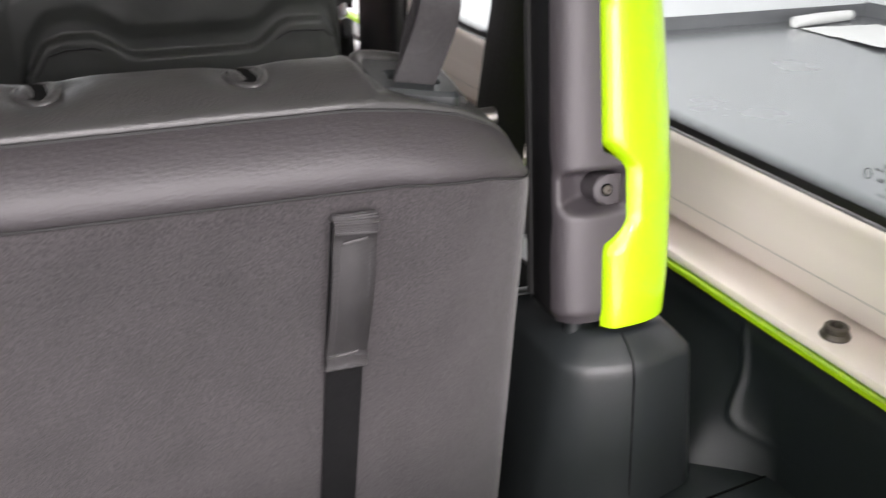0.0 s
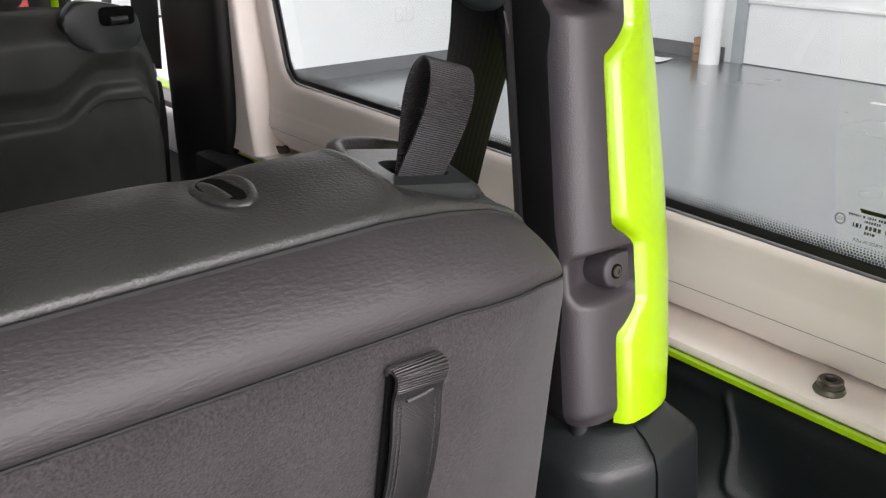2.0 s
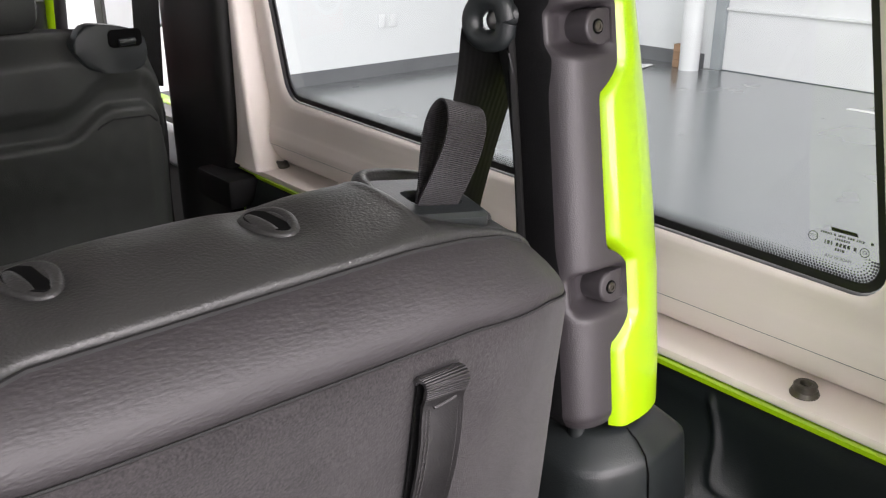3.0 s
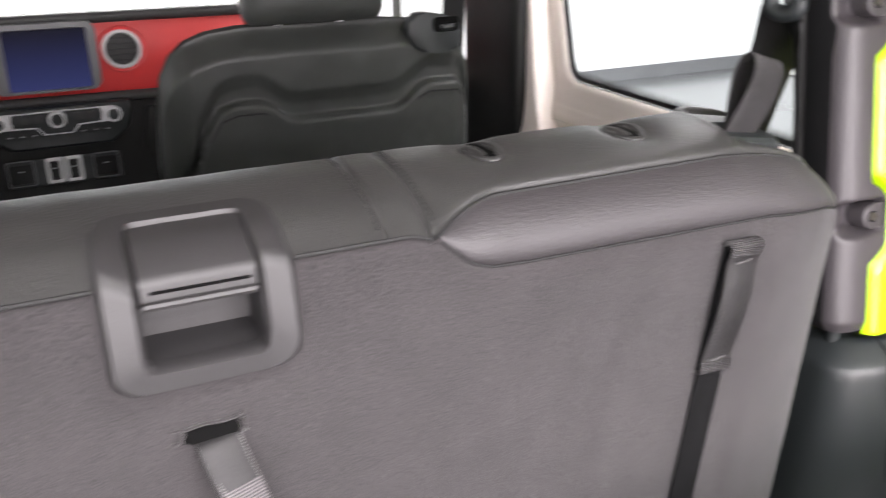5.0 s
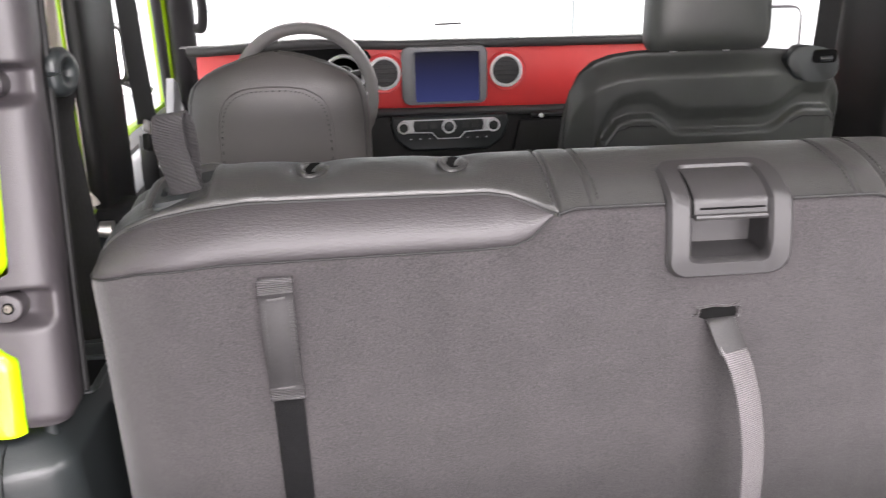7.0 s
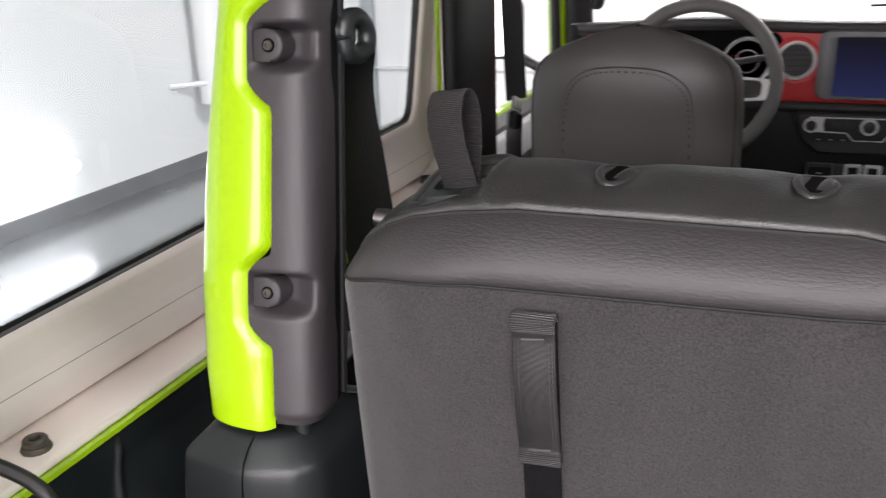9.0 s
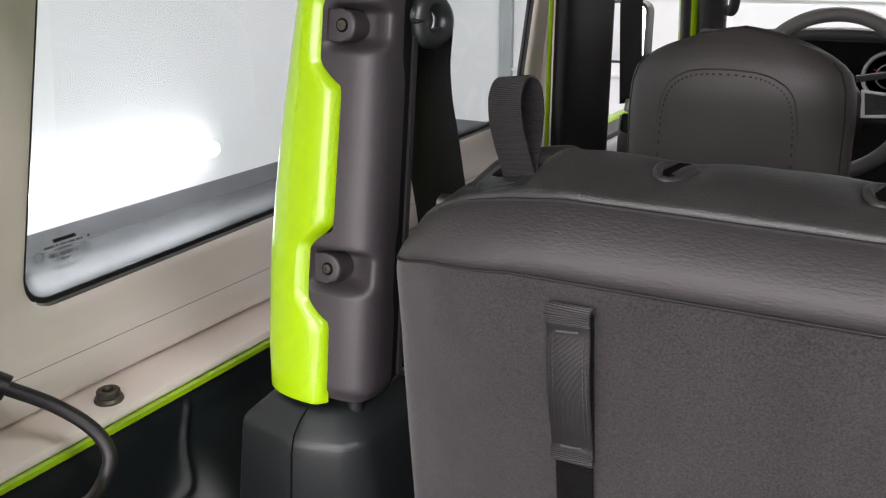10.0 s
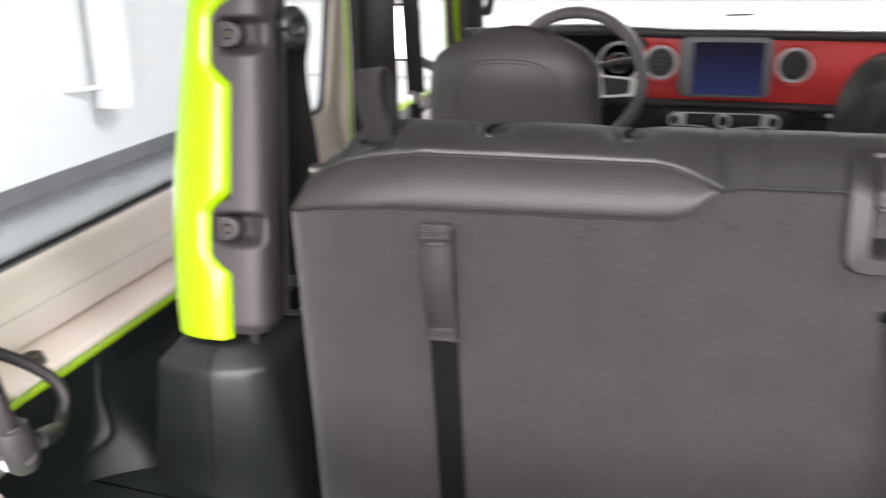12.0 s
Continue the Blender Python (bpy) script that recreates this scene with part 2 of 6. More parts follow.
def catmull(pts, n):
    """A smooth curve through pts, n samples a span."""
    p = [Vector(q) for q in pts]
    p = [p[0] * 2 - p[1]] + p + [p[-1] * 2 - p[-2]]
    out = []
    for i in range(1, len(p) - 2):
        for k in range(n):
            t = k / n
            out.append(0.5 * ((2 * p[i]) + (p[i + 1] - p[i - 1]) * t + (2 * p[i - 1] - 5 * p[i] + 4 * p[i + 1] - p[i + 2]) * t * t + (3 * p[i] - p[i - 1] - 3 * p[i + 1] + p[i + 2]) * t ** 3))
    out.append(p[-2])
    return out


def box(lo, hi, bevel=0.0, seg=2):
    bm = bmesh.new()
    bmesh.ops.create_cube(bm, size=1)
    lo, hi = Vector(lo), Vector(hi)
    c, s = (lo + hi) / 2, hi - lo
    for v in bm.verts:
        v.co = Vector((v.co.x * s.x, v.co.y * s.y, v.co.z * s.z)) + c
    if bevel > 0:
        bmesh.ops.bevel(bm, geom=bm.edges[:], offset=bevel, segments=seg, affect="EDGES", profile=0.5)
    return bm


def tube(points, radius, n=10, cap=True, flat=1.0, up=(0, 0, 1)):
    """A pipe along points; radius may be a list; flat squeezes it along its second axis."""
    pts = [Vector(p) for p in points]
    rad = radius if isinstance(radius, (list, tuple)) else [radius] * len(pts)
    verts, faces = [], []
    side = None
    for i, p in enumerate(pts):
        d = (pts[min(i + 1, len(pts) - 1)] - pts[max(i - 1, 0)]).normalized()
        if side is None:
            side = d.cross(Vector(up))
            if side.length < 1e-4:
                side = d.cross(Vector((1, 0, 0)))
        side = (side - d * side.dot(d)).normalized()
        other = d.cross(side)
        for k in range(n):
            a = 2 * math.pi * k / n
            verts.append(p + rad[i] * (math.cos(a) * side + math.sin(a) * flat * other))
    for i in range(len(pts) - 1):
        for k in range(n):
            faces.append((i * n + k, i * n + (k + 1) % n, (i + 1) * n + (k + 1) % n, (i + 1) * n + k))
    if cap:
        faces.append(tuple(range(n)))
        faces.append(tuple(range((len(pts) - 1) * n, len(pts) * n)))
    return build(verts, faces)


def ribbon(points, across, width, thick):
    """A flat band along points; across is its width's direction (one, or one a point)."""
    pts = [Vector(p) for p in points]
    verts, faces = [], []
    for i, p in enumerate(pts):
        w = Vector(across[i] if isinstance(across, list) else across).normalized()
        d = (pts[min(i + 1, len(pts) - 1)] - pts[max(i - 1, 0)]).normalized()
        w = (w - d * w.dot(d)).normalized()
        nrm = d.cross(w)
        for a, b in ((-1, -0.7), (-0.94, -1), (0.94, -1), (1, -0.7), (1, 0.7), (0.94, 1), (-0.94, 1), (-1, 0.7)):
            verts.append(p + w * a * width / 2 + nrm * b * thick / 2)
    n = 8
    for i in range(len(pts) - 1):
        for k in range(n):
            faces.append((i * n + k, i * n + (k + 1) % n, (i + 1) * n + (k + 1) % n, (i + 1) * n + k))
    faces.append(tuple(range(n)))
    faces.append(tuple(range((len(pts) - 1) * n, len(pts) * n)))
    bm = build(verts, faces)
    run = [0.0]
    for a, b in zip(pts, pts[1:]):
        run.append(run[-1] + (b - a).length)
    bm.verts.index_update()
    uv = bm.loops.layers.uv.new("length")
    for f in bm.faces:
        for lp in f.loops:
            i, k = divmod(lp.vert.index, n)
            lp[uv].uv = (width * (-1, -0.94, 0.94, 1, 1, 0.94, -0.94, -1)[k] / 2, run[i])
    return bm


def revolve(profile, n=24, m=None):
    """A turned form about z from (radius, height) pairs."""
    verts, faces = [], []
    for r, h in profile:
        for k in range(n):
            a = 2 * math.pi * k / n
            verts.append((r * math.cos(a), r * math.sin(a), h))
    for i in range(len(profile) - 1):
        for k in range(n):
            faces.append((i * n + k, i * n + (k + 1) % n, (i + 1) * n + (k + 1) % n, (i + 1) * n + k))
    if profile[0][0] > 1e-6:
        faces.append(tuple(range(n)))
    if profile[-1][0] > 1e-6:
        faces.append(tuple(range((len(profile) - 1) * n, len(profile) * n)))
    bm = build(verts, faces)
    bmesh.ops.remove_doubles(bm, verts=bm.verts[:], dist=1e-6)
    if m is not None:
        bm.transform(m)
    return bm


def dense(pts, step):
    """More points along a closed outline."""
    out = []
    for i, p in enumerate(pts):
        q = pts[(i + 1) % len(pts)]
        k = max(1, int(math.hypot(q[0] - p[0], q[1] - p[1]) / step))
        out += [(p[0] + (q[0] - p[0]) * j / k, p[1] + (q[1] - p[1]) * j / k) for j in range(k)]
    return out


def even(pts, count):
    """A closed outline as count points at even steps."""
    seg = [math.hypot(pts[(i + 1) % len(pts)][0] - p[0], pts[(i + 1) % len(pts)][1] - p[1]) for i, p in enumerate(pts)]
    cum = [0.0]
    for d in seg:
        cum.append(cum[-1] + d)
    xs, ys = [p[0] for p in pts] + [pts[0][0]], [p[1] for p in pts] + [pts[0][1]]
    return [(float(np.interp(cum[-1] * i / count, cum, xs)), float(np.interp(cum[-1] * i / count, cum, ys))) for i in range(count)]


def rounded(w, h, r, n=5, cx=0.0, cy=0.0):
    """Points of a rounded rectangle, anticlockwise."""
    out = []
    for sx, sy, a0 in ((1, 1, 0), (-1, 1, 90), (-1, -1, 180), (1, -1, 270)):
        for k in range(n + 1):
            a = radians(a0 + 90 * k / n)
            out.append((cx + sx * (w / 2 - r) + r * math.cos(a), cy + sy * (h / 2 - r) + r * math.sin(a)))
    return out


def prism(poly, thick, m=None, bevel=0.0, seg=2):
    """A plate: poly in x, y, from z = 0 to thick."""
    bm = bmesh.new()
    n = len(poly)
    lo = [bm.verts.new((p[0], p[1], 0)) for p in poly]
    hi = [bm.verts.new((p[0], p[1], thick)) for p in poly]
    bm.faces.new(lo[::-1])
    top = bm.faces.new(hi)
    for i in range(n):
        bm.faces.new((lo[i], lo[(i + 1) % n], hi[(i + 1) % n], hi[i]))
    if bevel > 0:
        bmesh.ops.bevel(bm, geom=list(top.edges), offset=bevel, segments=seg, affect="EDGES", profile=0.5)
    if m is not None:
        bm.transform(m)
    return bm


def ring_plate(outer, inner, fn):
    """A plate with a hole; outer and inner have as many points; fn(x, y, layer) places them, layer 0 (back), 1 (edge) or 2 (face)."""
    n = len(outer)
    loops = []
    mids = [((o[0] * 0.85 + i[0] * 0.15), (o[1] * 0.85 + i[1] * 0.15)) for o, i in zip(outer, inner)]
    mids2 = [((o[0] * 0.15 + i[0] * 0.85), (o[1] * 0.15 + i[1] * 0.85)) for o, i in zip(outer, inner)]
    for pts, layer in ((outer, 0), (outer, 1), (mids, 2), (mids2, 2), (inner, 1), (inner, 0)):
        loops.append([fn(p[0], p[1], layer) for p in pts])
    verts = [v for lp in loops for v in lp]
    faces = []
    for i in range(len(loops) - 1):
        for k in range(n):
            faces.append((i * n + k, i * n + (k + 1) % n, (i + 1) * n + (k + 1) % n, (i + 1) * n + k))
    return build(verts, faces)


def join(*bms):
    out = bmesh.new()
    tmp = bpy.data.meshes.new("tmp")
    for b in bms:
        b.to_mesh(tmp)
        out.from_mesh(tmp)
        b.free()
    bpy.data.meshes.remove(tmp)
    return out


def moved(bm, m):
    bm.transform(m)
    return bm


def mesh_object(name, bm, mat, sharp=38.0, flip=False):
    bmesh.ops.recalc_face_normals(bm, faces=bm.faces[:])
    if flip:
        bmesh.ops.reverse_faces(bm, faces=bm.faces[:])
    for f in bm.faces:
        f.smooth = True
    for e in bm.edges:
        if len(e.link_faces) == 2 and e.calc_face_angle(0) > radians(sharp):
            e.smooth = False
    me = bpy.data.meshes.new(name)
    bm.to_mesh(me)
    bm.free()
    me.materials.append(mat)
    return new(name, me)


def part(name, bm, mat, parent, label="", sharp=38.0):
    ob = mesh_object(name, bm, mat, sharp)
    ob.parent = parent
    # parts are modelled in world places; keep them there
    ob.matrix_parent_inverse = parent_world(parent).inverted()
    if label:
        ob["label"] = label
    return ob


WORLD = {}


def parent_world(ob):
    m = WORLD.get(ob.name, Matrix.Identity(4))
    return m


def thing(name, at, label, category, group="", kind=""):
    ob = new(name)
    ob.empty_display_size = 0.05
    ob.location = at
    WORLD[ob.name] = Matrix.Translation(at)
    return tagged(ob, label, category, group, kind)


def solid(name, bm, mat, label, category, group="", kind="", sharp=38.0):
    return tagged(mesh_object(name, bm, mat, sharp), label, category, group, kind)


def text_bm(body, size, m):
    """Built-in lettering as a thin mesh."""
    cu = bpy.data.curves.new("lettering", "FONT")
    cu.body, cu.size, cu.align_x, cu.align_y = body, size, "CENTER", "CENTER"
    ob = new("lettering", cu)
    dg = bpy.context.evaluated_depsgraph_get()
    me = bpy.data.meshes.new_from_object(ob.evaluated_get(dg))
    bm = bmesh.new()
    bm.from_mesh(me)
    bpy.data.meshes.remove(me)
    bpy.data.objects.remove(ob)
    bpy.data.curves.remove(cu)
    bm.transform(m)
    return bm

# ---- garage ----
XL, XR, YF, YB = -4.40, 8.05, 6.72, -7.0


def structure(name, bm, mat, label, category="wall"):
    return solid(name, bm, mat, label, category, kind="structure")


structure("floor", box((XL - 0.2, YB - 4, -0.2), (XR + 0.2, YF + 0.2, 0.0)), EPOXY, "grey glossy epoxy garage floor with faint stains", "floor")
structure("wall_west", box((XL - 0.15, YB, 0.0), (XL, YF, CEIL)), WALLPAINT, "smooth white painted garage wall")
structure("wall_north", join(box((XL - 0.15, YF, 0), (-3.55, YF + 0.15, CEIL)), box((1.6, YF, 0), (XR + 0.15, YF + 0.15, CEIL)), box((-3.55, YF, 2.9), (1.6, YF + 0.15, CEIL))), WALLPAINT, "smooth white painted garage front wall")
structure("wall_east", join(box((XR, 4.86, 0), (XR + 0.15, YF, CEIL)), box((XR, YB, 0), (XR + 0.15, -0.6, CEIL)), box((XR, -0.6, 2.9), (XR + 0.15, 4.86, CEIL))), WALLPAINT, "smooth white painted garage side wall")
structure("wall_south", join(box((XL, YB - 0.15, 0), (-3.7, YB, CEIL)), box((3.7, YB - 0.15, 0), (XR, YB, CEIL)), box((-3.7, YB - 0.15, 3.1), (3.7, YB, CEIL))), WALLPAINT, "white garage wall with an assumed open doorway, out of view")
structure("ceiling", box((XL - 0.15, YB - 0.15, CEIL), (XR + 0.15, YF + 0.15, CEIL + 0.12)), WALLPAINT, "plain white garage ceiling", "ceiling")
structure("baseboard", join(box((XL, YB, 0), (XL + 0.012, YF - 0.012, 0.115)), box((XL, YF - 0.012, 0), (-3.69, YF, 0.115)), box((1.7, YF - 0.012, 0), (XR, YF, 0.125)), box((XR - 0.012, 4.95, 0), (XR, YF - 0.012, 0.14))), BASEBOARD, "dark grey vinyl baseboard along the garage walls", "baseboard")


def sectional_door(name, m, width, label):
    """A sectional garage door in panels with steel jambs; local x along the wall, y into the room."""
    door = thing(name, m.translation, label, "garage door", kind="structure")
    z = -0.035
    for i in range(6):
        part("panel", moved(box((0.0, -0.05, max(0.004, z)), (width, -0.01, z + 0.635), 0.006, 1), m), DOORPANEL, door)
        part("panel_rail", moved(box((0.0, -0.012, z + 0.628), (width, 0.022, z + 0.652), 0.004, 1), m), DOORPANEL, door)
        if z + 0.64 > 2.3:
            break
        z += 0.645
    for x in (-0.12, width):
        part("jamb", moved(box((x, -0.04, 0), (x + 0.12, 0.03, 2.9), 0.004, 1), m), JAMB, door, "grey steel door jamb")
    for row, (x0, w) in enumerate(((0.12, 0.10), (0.27, 0.13))):
        for k in range(2):
            part("printed_mark", moved(box((x0 + 0.02 * k, -0.011, 0.38 + 0.06 * k), (x0 + 0.02 * k + w * (1 - 0.3 * k), -0.008, 0.395 + 0.06 * k)), m), GREYMARK, door)
    return door


sectional_door("door_1", Matrix.Translation((-3.55, YF, 0)) @ Matrix.Rotation(math.pi, 4, "Z") @ Matrix.Translation((-5.15, 0, 0)), 5.15, "closed white sectional garage door in the front wall")
sectional_door("door_2", Matrix.Translation((XR, 4.74, 0)) @ Matrix.Rotation(math.pi / 2, 4, "Z") @ Matrix.Translation((-5.3, 0, 0)), 5.3, "closed white sectional garage door in the side wall")

post = thing("wall_post", (7.82, 4.97, 0), "white round steel post standing on the garage floor", "post")
part("shaft", revolve([(0.10, 0.0), (0.10, CEIL - 0.002)], 32, Matrix.Translation((7.82, 4.97, 0))), PIPE, post)
blocks = thing("wood_block_stack", (7.86, 5.125, 0), "small stack of raw wooden blocks beside the post", "blocks")
for k in range(3):
    part("wood_block", moved(box((-0.04, -0.05, 0.08 * k + 0.001), (0.04, 0.05, 0.08 * k + 0.078), 0.004, 1), Matrix.Translation((7.86, 5.125, 0)) @ Matrix.Rotation(0.05 * (k - 1), 4, "Z")), WOOD, blocks)


def crumple(x, y, z):
    return z + 0.02 * max(0, noise.noise(Vector((x * 2.2, y * 2.2, 3)))) + 0.008 * noise.noise(Vector((x * 7, y * 7, 1))) + 0.008


corners = (Vector((6.70, 5.19)), Vector((7.72, 5.33)), Vector((7.68, 6.20)), Vector((6.80, 6.30)))


def sheet_point(u, v):
    p = corners[0].lerp(corners[1], u).lerp(corners[3].lerp(corners[2], u), v)
    # torn, uneven edges and a turned-up corner
    p = p + Vector((0.05 * noise.noise(Vector((v * 5, 0, 7))) * (1 - u), 0.06 * noise.noise(Vector((u * 4, 3, 1))) * (1 - v)))
    lift = 0.06 * max(0.0, 0.30 - u - 0.35 * v) ** 1.2
    return (min(7.73, p.x), p.y, crumple(p.x, p.y, 0.003) + lift)


solid("paper_sheet", grid(sheet_point, lin(0, 1, 28), lin(0, 1, 24)), PAPER, "crumpled white paper sheet lying on the garage floor", "paper sheet")
solid("paper_roll", tube([(6.78, 6.36, 0.060), (7.10, 6.42, 0.062), (7.62, 6.50, 0.058)], [0.055, 0.058, 0.052], 14), PAPER, "rolled white paper lying on the floor", "paper roll")
structure("floor_line", box((7.25, 1.90, 0.0), (7.31, 3.02, 0.004)), PAINTLINE, "short white painted line on the floor", "floor line")

outlet = thing("wall_outlet", (5.32, YF, 0.52), "white double power outlet on the wall", "outlet")
for k in (0, 1):
    part("cover_plate", moved(prism(rounded(0.09, 0.125, 0.01), 0.012, None, 0.003), Matrix.Translation((5.26 + 0.13 * k, YF - 0.001, 0.52)) @ Matrix.Rotation(radians(90), 4, "X")), PIPE, outlet)

duct = thing("wall_duct", (-4.235, 5.2, 0.51), "white round wall duct with an open lower end", "duct")
part("pipe", revolve([(0.132, 0.51), (0.143, 0.51), (0.143, CEIL - 0.002), (0.132, CEIL - 0.002)], 36, Matrix.Translation((-4.235, 5.29, 0))), PIPE, duct)
part("bracket", tube([(-4.40, 4.92, 0.67), (-4.30, 5.08, 0.67), (-4.25, 5.16, 0.67)], 0.021, 8), PIPE, duct)

strip = thing("wall_strip_light", (-4.33, 2.4, 0.38), "lit fluorescent strip light fixed low on the white wall", "strip light")
part("tube", tube([(-4.30, 1.0, 0.357), (-4.30, 2.0, 0.357), (-4.30, 3.1, 0.357), (-4.30, 3.72, 0.357), (-4.30, 3.76, 0.357)], [0.055, 0.055, 0.055, 0.055, 0.04], 14), TUBE, strip, "glowing white tube")
part("holder", box((-4.40, 1.0, 0.337), (-4.345, 3.76, 0.377), 0.004, 1), PIPE, strip)
# assumed housings above the added fill lamps, out of view
for lx, ly in ((-2.6, 3.4), (3.2, 3.4), (5.8, 3.2), (-1.6, -1.6), (2.6, -1.2), (0.7, -3.6), (0.3, 3.7)):
    f = thing("fill_fitting", (lx, ly, CEIL), "assumed long white ceiling fitting above a fill lamp, out of view", "ceiling light", "fittings under the garage ceiling")
    part("housing", box((lx - 1.3, ly - 0.18, CEIL - 0.05), (lx + 1.3, ly + 0.18, CEIL), 0.01, 1), PIPE, f)

# ---- vehicle body shell ----
# window outline in the side wall: bottom, rear and front edges lean forward towards the roof
WZ0, WZ1 = 1.296, 1.70


def win_y(t, z):
    """The window's rear (t = 0) to front (t = 1) edge at height z."""
    rear = -0.096 + 0.20 * (z - 1.30)
    front = 0.778 + 0.20 * (z - 1.30)
    return rear + (front - rear) * t


def wall_x(z):
    """Half width of the hardtop's inner face at height z: it leans in above the window's foot."""
    return interp(z, ((1.204, 0.768), (1.209, 0.757), (1.2140, 0.7505), (1.2224, 0.7430), (1.2316, 0.7405), (1.2435, 0.7372), (1.2465, 0.7395), (1.2555, 0.7400), (1.2575, 0.7428), (1.272, 0.7475), (1.296, 0.752), (1.55, 0.750), (1.72, 0.735), (1.80, 0.70)))


def window_loop(inset, n=7, r=0.028):
    pts = rounded(1.0, 1.0, 0.1, n)
    out = []
    h = WZ1 - WZ0 - 2 * inset
    for px, py in pts:
        # true radius in both axes
        z = None
        sx, sy = (1 if px > 0 else -1), (1 if py > 0 else -1)
        ax, ay = px - sx * 0.4, py - sy * 0.4
        rr = max(0.013, r - inset)
        z = WZ0 + inset + (h - rr if sy > 0 else rr) + ay * 10 * rr
        ye = win_y(1.0 if sx > 0 else 0.0, z) - sx * (inset + rr) + ax * 10 * rr
        if sy < 0:
            # the foot of the window falls a little towards the rear
            z += 0.020 * ye - 0.0065
        out.append((ye, z))
    return out


def side_panel(s):
    """One side wall of the hardtop, with its ledge, window opening and glass. s: +1 right, -1 left."""
    top = thing("hardtop_side_panel", (s * 0.73, 0.3, 1.2), "cream moulded hardtop side lining with a long tinted window", "vehicle panel", "hardtop side linings", "structure")
    def loop_at(inset):
        back = 0.0 if s > 0 else 0.007
        return [(y - back * (1 - smooth(0.0, 0.5, y)), z) for y, z in window_loop(inset)]

    # the lining as bands round the opening, so that the hole is real
    inner = loop_at(0.0)
    n = len(inner)
    outer = []
    y0, y1, z0, z1 = -0.185, 0.885, 1.204, 1.80
    for ye, z in inner:
        cy, cz = win_y(0.5, 1.5), 1.5
        dy, dz = ye - cy, z - cz
        ks = []
        if dy > 0:
            ks.append((y1 - cy) / dy)
        if dy < 0:
            ks.append((y0 - cy) / dy)
        if dz > 0:
            ks.append((z1 - cz) / dz)
        if dz < 0:
            ks.append((z0 - cz) / dz)
        k = min(ks)
        outer.append((cy + dy * k, cz + dz * k))
    # true corners of the panel
    for cy, cz in ((y0, z0), (y0, z1), (y1, z0), (y1, z1)):
        i = min(range(n), key=lambda i: (outer[i][0] - cy) ** 2 + (outer[i][1] - cz) ** 2)
        outer[i] = (cy, cz)
    steps = [0.0, 0.02, 0.05, 0.1, 0.2, 0.26, 0.37, 0.4185, 0.4405, 0.538, 0.5705, 0.62, 0.7, 0.8, 0.8915, 0.946, 1.0]

    def place(i, k):
        a, b = inner[i], outer[i]
        y, z = a[0] + (b[0] - a[0]) * k, a[1] + (b[1] - a[1]) * k
        if b[1] < 1.21 and a[1] < 1.34 and a[1] < WZ0 + 0.004:
            z = WZ0 + (z0 - WZ0) * k + (a[1] - WZ0) * max(0.0, 1 - k / 0.2)
        x = wall_x(z)
        if k < 0.1:
            x += 0.006 * (1 - k / 0.1) ** 2
        return (s * x, y, z)

    bm = grid(place, list(range(n)), steps, wrap_u=True)
    part("lining", bm, CREAM, top, sharp=50)
    # thin grey thread laid along the fold to stand for the shade in its crease
    part("crease_shade", tube([(s * (wall_x(z) - 0.0001), y, z) for y, z in [(y, 1.2385 if s > 0 else 1.2500) for y in lin(-0.17, 0.80, 40)]], 0.0003, 5), GREYMARK, top)
    part("window_seal", grid(lambda i, k: (s * (wall_x(inner[i][1]) + 0.006 + 0.012 * k), inner[i][0], inner[i][1]), list(range(n)), [0.0, 0.2, 1.0], wrap_u=True), RUBBER, top, "black rubber window seal")
    part("outer_skin", grid(lambda i, k: (s * (wall_x(place(i, k)[2]) + 0.030), place(i, k)[1] - (0.03 if k > 0.9 and place(i, k)[1] < -0.1 else 0), place(i, k)[2]), list(range(n)), [0.34, 0.5, 0.97], wrap_u=True), GREEN, top, "green painted outer skin")
    # glass with its black printed border
    gl = loop_at(0.002)
    pane = build([(s * (wall_x(z) + 0.012), y, z) for y, z in gl], [tuple(range(n))])
    g = part("window_pane", pane, TINTED, top, "lightly tinted side window glass")
    g.visible_shadow = False
    bo, bi = loop_at(0.001), loop_at(0.0085 if s > 0 else 0.0055)
    part("border_print", build([(s * (wall_x(z) + 0.0110), y, z) for y, z in bo] + [(s * (wall_x(z) + 0.0110), y, z) for y, z in bi], [(k, (k + 1) % n, n + (k + 1) % n, n + k) for k in range(n)]), INK, top, "black printed glass border")
    # rows of printed dots inside the border
    dots = []
    for inset, size, pitch in ((0.0096, 0.0012, 0.0026), (0.0118, 0.0011, 0.0026), (0.0140, 0.0009, 0.0026), (0.0161, 0.0007, 0.0026), (0.0181, 0.0005, 0.0026)):
        if s < 0:
            inset, size, pitch = 0.0062 + 0.68 * (inset - 0.0096), size * 0.72, 0.0019
        lp = loop_at(inset)
        shift = 0.0
        for k in range(n):
            a, b = Vector((*lp[k], 0)), Vector((*lp[(k + 1) % n], 0))
            if max(a.y, b.y) > 1.62:
                continue
            length = (b - a).length
            d = shift
            while d < length:
                p = a + (b - a) * (d / length)
                x = s * (wall_x(p.y) + 0.0110)
                dots.append([(x, p.x + size * math.cos(q * math.pi / 3), p.y + size * math.sin(q * math.pi / 3)) for q in range(6)])
                d += pitch
            shift = d - length
    verts = [v for d in dots for v in d]
    db = bpy.data.meshes.new("dot_print")
    db.from_pydata(verts, [], [tuple(range(6 * i, 6 * i + 6)) for i in range(len(dots))])
    db.materials.append(INK)
    dob = new("dot_print", db)
    dob.parent = top
